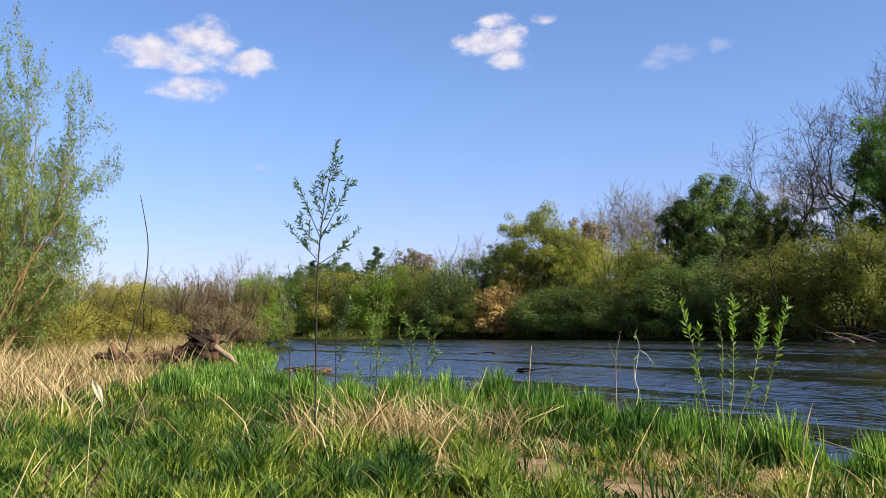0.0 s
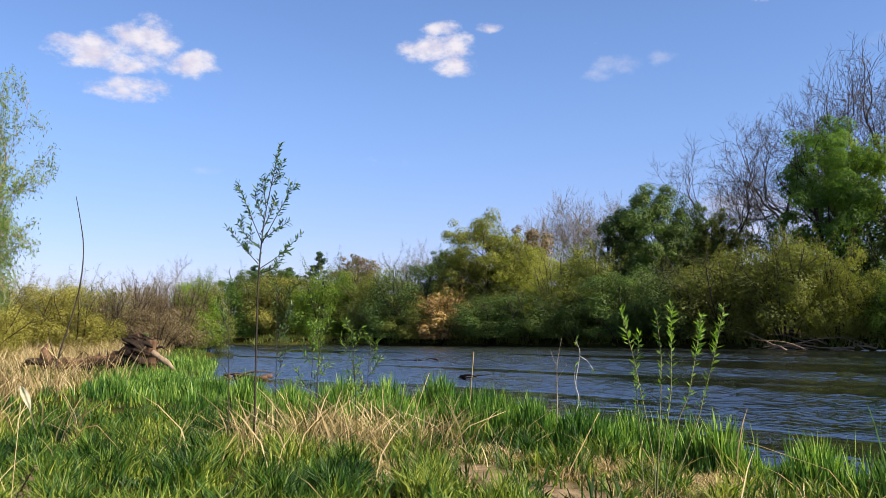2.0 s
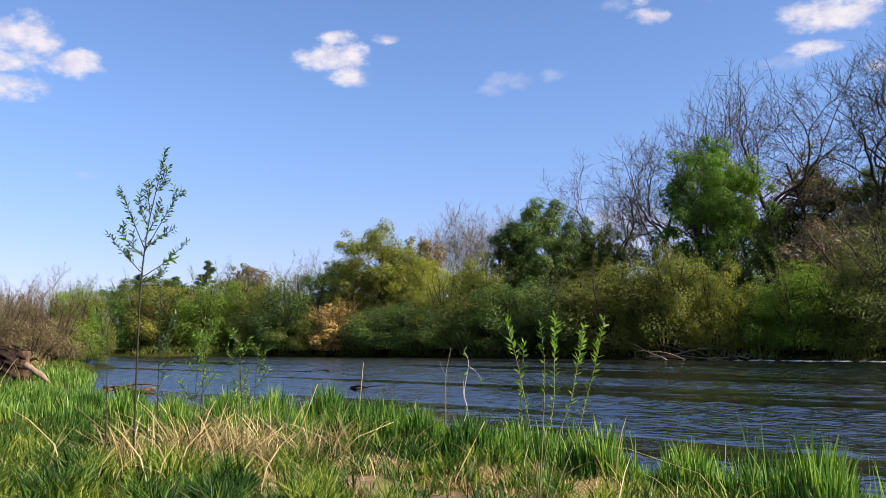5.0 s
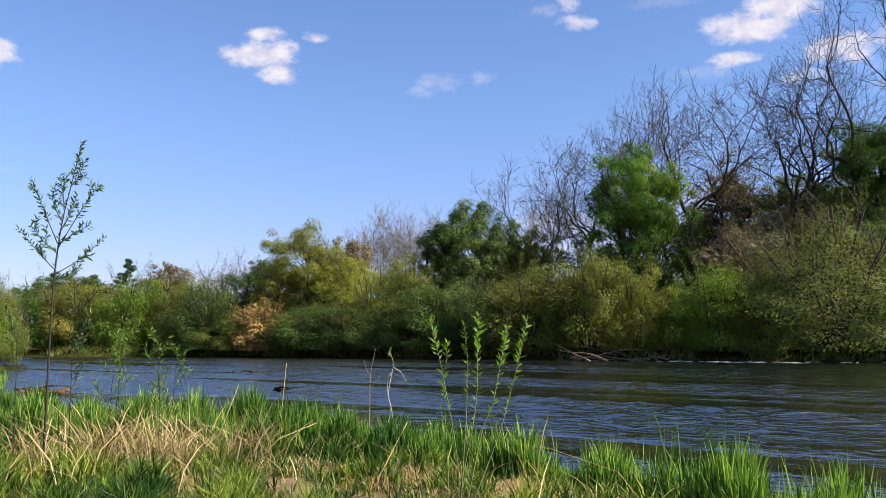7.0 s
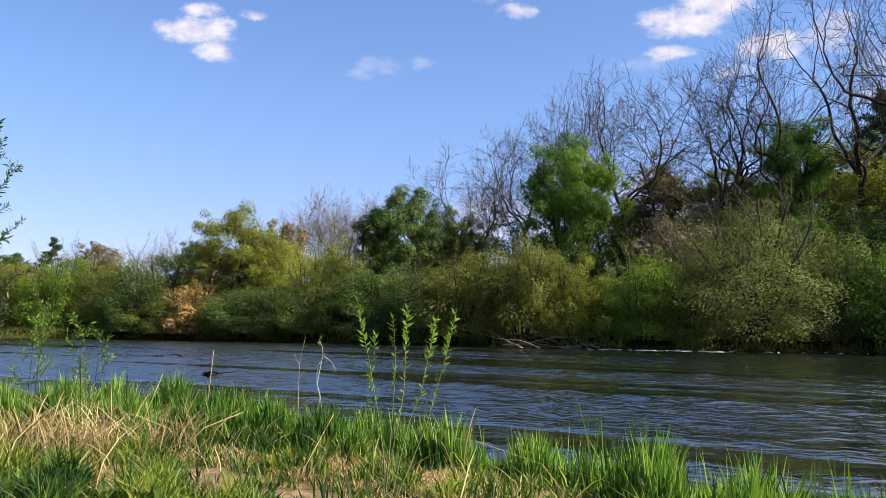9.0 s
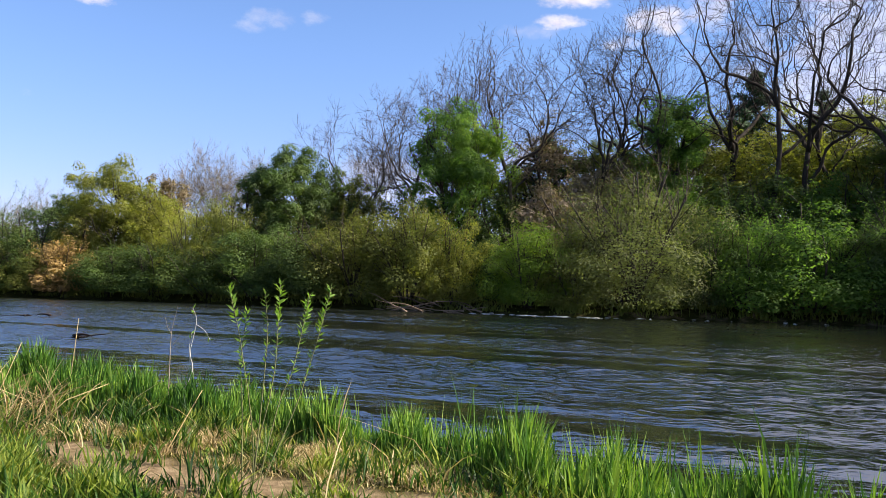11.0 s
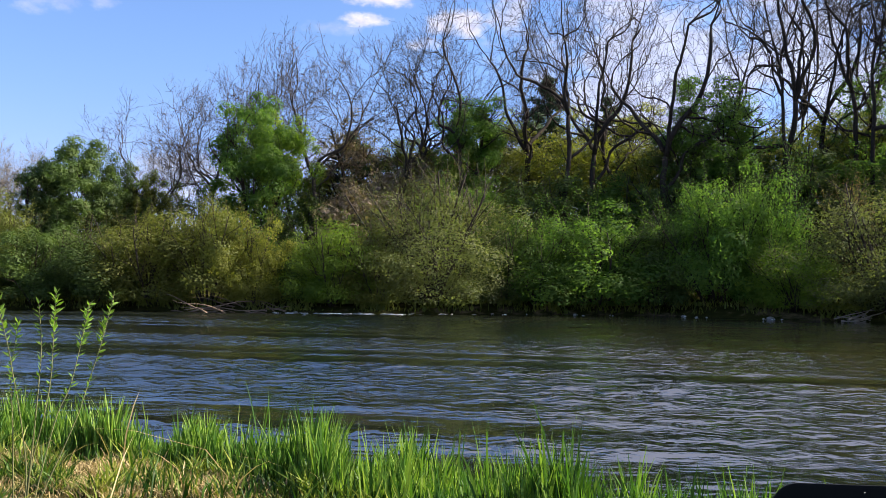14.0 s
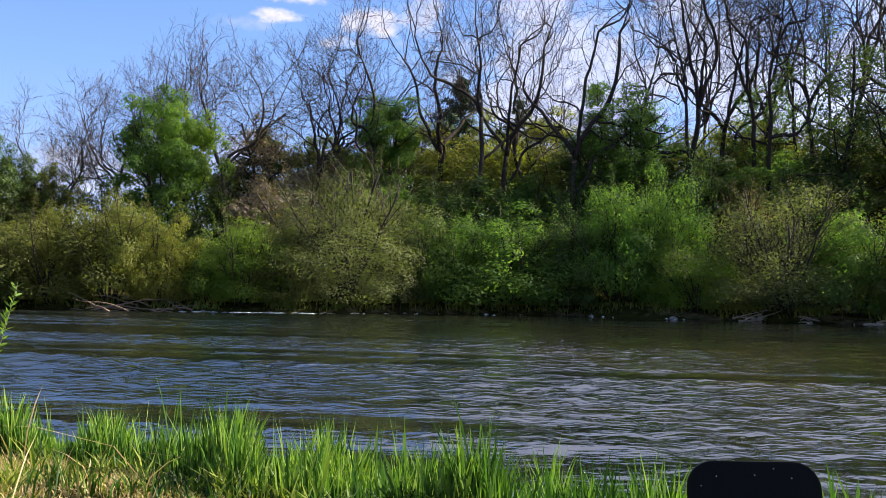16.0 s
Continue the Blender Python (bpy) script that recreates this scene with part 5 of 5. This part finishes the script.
def k_shore(x, y):
    n = shore_distance(x, y, NEAR)
    deep = np.interp(y, [4.0, 6.0, 7.0, 9.0, 9.8, 11.0, 14.0], [1.9, 1.25, 0.85, 0.85, 1.4, 2.6, 3.2])
    clump = 0.62 + 0.55 * waves2(x, y, 31, 0.3, 1.0, 7)
    return np.maximum(in_view(x, y), 0.6 * (y < 3)) * smooth(-0.25, 0.05, n) * (1 - smooth(deep * 0.75, deep, n)) * np.clip(clump, 0.12, 1) * (1 - smooth(0.9, 0.4, track_distance(x, y))) * np.where(y > 24, 0.3, 1) * smooth(0.8, 1.5, np.hypot((x + 8.6) / 2.6, (y - 28.0) / 3.0))


def k_meadow(x, y):
    n, d = shore_distance(x, y, NEAR), np.hypot(x, y)
    dens = np.interp(d, [4, 8, 14, 25, 45], [1.0, 0.75, 0.42, 0.16, 0.10])
    tr = track_distance(x, y)
    worn = 1 - 0.88 * worn_at(x, y)
    return in_view(x, y) * worn * (n > 0.8) * dens * smooth(0.15, 0.75, tr + 0.25 * waves2(x, y, 12, 0.5, 1.5, 5)) * np.clip(0.58 + 0.75 * waves2(x, y, 8, 0.5, 2.2, 7), 0.06, 1)


def k_reeds(x, y):
    az, d = np.degrees(np.arctan2(x, y)), np.hypot(x, y)
    edge = -5.1 - 0.20 * (y - 12)
    log = smooth(1.0, 2.0, np.hypot((x + 9.6) / 2.4, (y - 28.0) / 3.0))
    return (az > -40) * (d < 60) * (y > 10.5) * smooth(0.6, -1.2, x - edge + 0.8 * waves2(x, y, 44, 2, 6, 5)) * np.interp(d, [10, 20, 50], [1.0, 0.7, 0.25]) * (0.03 + 0.97 * log)


def k_straw(x, y):
    a = np.exp(-(((x + 0.55) / 1.0) ** 2 + ((y - 9.9) / 0.85) ** 2)) * np.clip(0.45 + 0.75 * waves2(x, y, 91, 0.3, 1.1, 6), 0.02, 1)
    b = worn_at(x, y)
    c = 0.022 * (shore_distance(x, y, NEAR) > 1.2) * smooth(0.5, 1.3, waves2(x, y, 93, 0.6, 2.4, 7))
    return in_view(x, y) * np.clip(a + 0.015 * b + c, 0, 1)


def k_short(x, y):
    b = worn_at(x, y)
    return in_view(x, y) * (shore_distance(x, y, NEAR) > 0.5) * np.clip(b + 0.9 * np.exp(-((track_distance(x, y) - 0.75) / 0.4) ** 2), 0, 1) * smooth(0.1, 0.5, track_distance(x, y))


def k_outer(x, y):
    inside = (x > -9) & (x < 6.5) & (y > -8) & (y < 5)
    return (shore_distance(x, y, NEAR) > 0.1) * smooth(0.2, 0.8, track_distance(x, y)) * np.clip(0.7 + 0.4 * waves2(x, y, 29, 1, 4, 6), 0.1, 1) * np.where(inside, 0, 1) * (1 - in_view(x, y))


def k_turf(x, y):
    """Rough turf round the place where one stands."""
    n, d = shore_distance(x, y, NEAR), np.hypot(x, y)
    tr = track_distance(x, y)
    return (1 - 0.75 * in_view(x, y) * smooth(3.0, 4.5, d)) * (n > 0.1) * smooth(0.15, 0.75, tr + 0.3 * waves2(x, y, 12, 0.5, 1.5, 5)) * np.clip(0.6 + 0.45 * waves2(x, y, 28, 0.8, 3, 6), 0.08, 1) * (1 - 0.55 * smooth(5, 20, d)) * (1 - smooth(0.45, 0.2, d))


field("turf", M_GRASS, 811, 230000, (-9, 6.5, -8, 5), k_turf, (0.07, 0.20), (0.012, 0.025), 0.7, "rough green turf round the standing place", 0.65, 2)
field("outer_turf", M_GRASS, 812, 60000, (-26, 9, -28, 8), k_outer, (0.10, 0.26), (0.03, 0.07), 0.7, "rough meadow turf farther off", 0.65, 2)
field("shore_grass", M_SHORE, 801, 300000, (2, 9, -9, 7.4), k_shore, (0.24, 0.50), (0.012, 0.024), 0.22, "tall upright green grass along the water's edge", 0.55)
field("bank_edge_grass", M_SHORE, 809, 300000, (-3, 6, 7.4, 18), k_shore, (0.24, 0.48), (0.012, 0.022), 0.22, "lush green grass along the water's edge upstream", 0.5)
field("tall_blades", M_SHORE, 813, 9000, (2, 9, -9, 8.4), k_shore, (0.55, 0.80), (0.010, 0.018), 0.14, "scattered taller blades above the shore grass", 0.2)
field("bank_grass", M_SHORE, 806, 60000, (-9, -1, 16, 42), k_shore, (0.24, 0.44), (0.018, 0.034), 0.30, "lush green grass along the river bank upstream", 0.35, 2)
field("meadow_grass", M_GRASS, 802, 560000, (-9, 5.5, 2.5, 14.5), k_meadow, (0.08, 0.24), (0.010, 0.023), 0.6, "green meadow grass in uneven tufts", 0.85, 2)
field("far_meadow_grass", M_GRASS, 807, 330000, (-24, -2, 10, 64), k_meadow, (0.10, 0.24), (0.016, 0.034), 0.5, "green meadow grass farther up the bank", 0.65, 2)
field("dry_reeds", M_DRY, 803, 110000, (-34, -3, 10, 58), k_reeds, (0.40, 0.90), (0.010, 0.022), 0.7, "tall dry straw-coloured reeds", 0.45)
field("dry_grass", M_DRY, 804, 110000, (-5, 5, 4, 13), k_straw, (0.16, 0.58), (0.006, 0.014), 1.0, "tangled dry bleached grass between the green")
field("short_grass", M_DRY, 805, 110000, (-1, 6, 2, 10.5), k_short, (0.04, 0.12), (0.006, 0.011), 1.0, "short trodden straw beside the path", 0.5, 2)


def k_far_bank(x, y):
    n = -shore_distance(x, y, FAR)
    return (np.degrees(np.arctan2(x, y)) < 88) * smooth(0.0, 0.3, n) * (1 - smooth(1.2, 3.2, n)) * np.clip(0.45 + 0.5 * waves2(x, y, 61, 1.5, 5, 6), 0.05, 1)


field("far_bank_weeds", LEAF["olive"], 808, 520000, (-14, 54, 10, 86), k_far_bank, (0.20, 0.55), (0.05, 0.11), 0.6, "low weeds and grass along the far bank", 0.4, 2)


# ---- small things on the near bank ----
def dry_stalk(x, y, pts, r, label, leaf=None):
    thing = new("dry_stalk")
    thing.location = (x, y, land_z(x, y))
    part_np("stem", mesh_np("stem", *tubes([(np.array(pts, float), np.linspace(r, r * 0.5, len(pts)), 5)]), smooth=True), M_DRY, thing)
    if leaf:
        bm = bmesh.new()
        L = [(0.0, 0.010), (0.03, 0.032), (0.07, 0.044), (0.11, 0.034), (0.15, 0.010), (0.24, 0.006)]
        rows = []
        for s, w in L:
            bend = -0.9 * s * s * 4
            c = Vector(leaf) + Vector((0.30 * s, 0, -s * 0.6 + bend * 0.3))
            rows.append((bm.verts.new(c + Vector((-w * 0.5, -0.012, 0.012))), bm.verts.new(c + Vector((0, 0.006, -0.004))), bm.verts.new(c + Vector((w * 0.5, -0.012, 0.008)))))
        for a, b in zip(rows, rows[1:]):
            for i in range(2):
                bm.faces.new((a[i], a[i + 1], b[i + 1], b[i]))
        bmesh.ops.solidify(bm, geom=bm.faces[:], thickness=0.002)
        part("dry_leaf", bm, M_PALE, thing, "curled bleached white leaf")
    return tagged(thing, label, "dry stalk", "dry stalks in the grass")


dry_stalk(-1.75, 4.28, [(0, 0, 0), (-0.02, 0, 0.5), (0.02, 0.0, 1.10)], 0.003, "dry reed stalk with a curled pale leaf", leaf=(0.02, 0, 1.12))
for x, y, p, r in [(-2.9, 8.6, [(-0.35, 0, 0), (0, 0, 0.42), (0.12, 0, 0.44), (0.42, 0, 0.12)], 0.007), (-3.3, 5.2, [(0, 0, 0), (-0.05, 0, 0.5), (-0.02, 0, 0.95)], 0.006),
                   (-2.6, 5.0, [(0, 0, 0), (0.12, 0, 0.4), (0.25, 0, 0.7)], 0.006), (1.3, 6.6, [(0, 0, 0), (0.1, 0, 0.35), (0.35, 0.1, 0.75)], 0.006), (0.15, 9.8, [(0, 0, 0), (0.2, 0, 0.5), (0.33, 0, 0.85)], 0.006),
                   (1.0, 10.9, [(0, 0, 0), (0.06, 0, 0.6), (0.1, 0, 1.05)], 0.007), (-0.4, 9.6, [(0, 0, 0), (-0.25, 0, 0.4), (-0.5, 0, 0.62)], 0.006), (0.6, 9.5, [(0, 0, 0), (0.3, 0, 0.3), (0.7, 0, 0.45)], 0.006)]:
    dry_stalk(x, y, p, r, "bent dry grass stalk")


for x, y, p in [(-2.35, 4.9, [(0, 0, 0), (0.05, 0, 0.3), (0.14, 0, 0.62)]), (-2.75, 5.3, [(0, 0, 0), (-0.06, 0, 0.3), (-0.03, 0, 0.55)]), (-2.15, 4.75, [(0, 0, 0), (0.10, 0, 0.3), (0.30, 0, 0.66)])]:
    weed = new("dead_weed")
    weed.location = (x, y, land_z(x, y))
    part_np("stem", mesh_np("stem", *tubes([(np.array(p, float), np.array([0.008, 0.006, 0.004]), 5)]), smooth=True), M_ROT_SHADE, weed)
    rng_w = np.random.default_rng(int(-100 * x))
    seeds = np.array(p[-1]) * rng_w.uniform(0.55, 1.0, (70, 1)) + rng_w.normal(0, 0.018, (70, 3))
    v, q = leaves(rng_w, seeds, 0.03, 0.016)
    stuff(part_np("seedhead", mesh_np("seedhead", v, q), LEAF["brown"], weed))
    tagged(weed, "dead brown weed with dry seed heads", "dead weed", "dead weeds in the grass")


# ---- far bank details ----
def twig_pile(name, x, y, z, span, high, n, seed, label, category, mat=None):
    rng = np.random.default_rng(seed)
    thing = new(name)
    thing.location = (x, y, z)
    for i in range(n):
        a = rng.uniform(-0.6, 0.6) + math.atan2(-67, 62) + (math.pi if rng.random() < 0.5 else 0)
        ln = span * rng.uniform(0.25, 0.8)
        c = rng.normal(0, 0.22 * span, 2) * np.array([1, 0.3])
        pts, _, _ = wander(rng, (c[0] - math.cos(a) * ln / 2, c[1] - math.sin(a) * ln / 2, rng.uniform(-0.1, 0.15)), (math.cos(a), math.sin(a), high / span * rng.uniform(0.2, 1.6)), ln, 8, 0.10, -0.03, 1, 1)
        part_np("branch", mesh_np("branch", *tubes([(pts, np.linspace(0.055, 0.012, 9) * rng.uniform(0.5, 1.3), 5)]), smooth=True), mat or M_DRIFT, thing)
    return tagged(thing, label, category, "driftwood along the banks")


for az, d, span, high, n, sd in [(26.4, 0, 6.0, 1.6, 22, 1), (29.2, 0, 3.6, 1.2, 12, 2), (66.4, 0, 3.4, 0.9, 18, 3), (69.8, 0, 2.8, 0.6, 12, 9), (61.2, 0, 2.4, 0.5, 5, 4), (-9.3, 29.0, 2.4, 0.16, 18, 5), (73.5, 0, 2.4, 0.4, 6, 6), (1.2, 42.0, 2.6, 0.30, 4, 7), (4.4, 27.0, 1.6, 0.25, 3, 8)]:
    d = d or far_edge(az) - 0.1
    x, y = polar(az, d)
    twig_pile("driftwood", x, y, max(land_z(x, y), WATER_Z), span, high, n, 900 + sd, "dark drift branches caught in the current" if sd in (7, 8) else "pile of bleached driftwood branches at the water's edge", "driftwood", M_LIMB if sd in (1, 2) else M_DEAD if sd == 5 else M_ROT_SHADE if sd in (7, 8) else None)


def stone(x, y, z, s, seed):
    rng = np.random.default_rng(seed)
    bm = bmesh.new()
    bmesh.ops.create_icosphere(bm, subdivisions=2, radius=s)
    for v in bm.verts:
        v.co = v.co * (1 + 0.35 * noise.noise(v.co / s * 0.9 + Vector((seed, 0, 0))))
        v.co.z *= 0.55
    ob = part("stone", bm, M_STONE)
    ob.location = (x, y, z)
    return tagged(ob, "pale river stone at the far waterline", "stone", "stones along the far bank")


rng_s = np.random.default_rng(77)
for i, az in enumerate([61.5, 56.3, 49.4, 44.0, 38.7, 69.6, 35.2, 31.0]):
    lo, hi = 40.0, 80.0
    for _ in range(30):
        mid = (lo + hi) / 2
        x, y = polar(az, mid)
        if -shore_distance(np.array([x]), np.array([y]), FAR)[0] > -0.35:
            hi = mid
        else:
            lo = mid
    stone(x, y, WATER_Z + 0.02, float(rng_s.uniform(0.08, 0.20)) if i else 0.26, i)


def foam():
    rng = np.random.default_rng(88)
    bm = bmesh.new()
    for i in range(70):
        az = rng.normal(35.0, 3.0) if i < 48 else rng.uniform(28, 72)
        x, y = polar(az, far_edge(az) - rng.uniform(0.7, 1.6))
        a, ln = math.atan2(-67, 62) + rng.normal(0, 0.15), rng.uniform(0.08, 0.4) if i < 48 else rng.uniform(0.04, 0.13)
        ring = [bm.verts.new((x + math.cos(a) * ln * math.cos(t) - math.sin(a) * 0.12 * math.sin(t), y + math.sin(a) * ln * math.cos(t) + math.cos(a) * 0.12 * math.sin(t), WATER_Z + 0.012)) for t in np.linspace(0, 6.283, 7)[:-1]]
        top = bm.verts.new((x, y, WATER_Z + rng.uniform(0.03, 0.06)))
        for p, q in zip(ring, ring[1:] + ring[:1]):
            bm.faces.new((p, q, top))
    tagged(part("foam", bm, M_FOAM), "white foam flecks of a riffle by the far bank", "foam", kind="stuff")


foam()


# ---- the chair on the near bank ----
def chair():
    thing = new("chair")
    x, y = 2.98, 1.13
    thing.matrix_basis = pose(x, y, land_z(x, y), 0, -2.0, -57)

    def plate(name, w, h, thick, slots, m, corner=0.09, label=""):
        """A rounded plate in its own xz plane with slots cut through."""
        bm = bmesh.new()
        nx, nz = 34, 30
        cells = {}

        def inside(px, pz):
            ax, az = abs(px) - (w / 2 - corner), abs(pz) - (h / 2 - corner)
            if ax > 0 and az > 0 and math.hypot(ax, az) > corner:
                return False
            return not any(abs(px - sx) < sw / 2 and abs(pz - sz) < sh / 2 for sx, sz, sw, sh in slots)

        vs = [[bm.verts.new(((i / nx - 0.5) * w, 0, (j / nz - 0.5) * h)) for j in range(nz + 1)] for i in range(nx + 1)]
        for col in vs:
            for v in col:
                ax, az = abs(v.co.x) - (w / 2 - corner), abs(v.co.z) - (h / 2 - corner)
                if ax > 0 and az > 0 and math.hypot(ax, az) > corner:
                    k = corner / math.hypot(ax, az)
                    v.co.x = math.copysign(w / 2 - corner + ax * k, v.co.x)
                    v.co.z = math.copysign(h / 2 - corner + az * k, v.co.z)
        for i in range(nx):
            for j in range(nz):
                cx, cz = ((i + 0.5) / nx - 0.5) * w, ((j + 0.5) / nz - 0.5) * h
                if not any(abs(cx - sx) < sw / 2 and abs(cz - sz) < sh / 2 for sx, sz, sw, sh in slots):
                    q = (vs[i][j], vs[i + 1][j], vs[i + 1][j + 1], vs[i][j + 1])
                    try:
                        bm.faces.new(q)
                    except ValueError:
                        pass
        bmesh.ops.delete(bm, geom=[v for v in bm.verts if not v.link_faces], context="VERTS")
        bmesh.ops.dissolve_degenerate(bm, dist=0.0005, edges=bm.edges[:])
        bmesh.ops.recalc_face_normals(bm, faces=bm.faces[:])
        bmesh.ops.solidify(bm, geom=bm.faces[:], thickness=thick)
        for v in bm.verts:
            v.co.y += 0.35 * v.co.x ** 2
        ob = part(name, bm, M_BLACK, thing, label)
        ob.matrix_basis = m
        b = ob.modifiers.new("bevel", "BEVEL")
        b.width, b.segments, b.limit_method = 0.006, 3, "ANGLE"
        return ob

    back = plate("backrest", 0.425, 0.40, 0.022, [(-0.10, 0.045, 0.13, 0.03), (0.10, 0.045, 0.13, 0.03), (-0.10, -0.055, 0.13, 0.03), (0.10, -0.055, 0.13, 0.03)], pose(0, 0.02, 0.762, -8), label="slotted black plastic backrest")
    plate("seat", 0.43, 0.42, 0.025, [], pose(0, 0.22, 0.45, -86), 0.05)
    for sx in (-1, 1):
        for name, pts in (("rear_leg", [(sx * 0.20, 0.34, 0.0), (sx * 0.20, 0.12, 0.46), (sx * 0.20, -0.01, 0.70)]), ("front_leg", [(sx * 0.19, -0.02, 0.0), (sx * 0.19, 0.2, 0.30), (sx * 0.19, 0.40, 0.45)])):
            part_np(name, mesh_np(name, *tubes([(np.array(pts), np.full(3, 0.011), 10)]), smooth=True), M_METAL, thing)
    # tiny pale dots on the front of the backrest
    bm = bmesh.new()
    for sx, sz in ((-0.12, 0.152), (0.0, 0.158), (0.115, 0.15), (0.06, 0.18), (-0.17, 0.12)):
        bmesh.ops.create_icosphere(bm, subdivisions=1, radius=0.0022, matrix=Matrix.Translation((sx, -0.0235 + 0.35 * sx * sx, sz)))
    part("dust", bm, M_SPECK, back, "tiny pale specks")
    tagged(thing, "black plastic folding chair on the grass by the river", "chair")


chair()
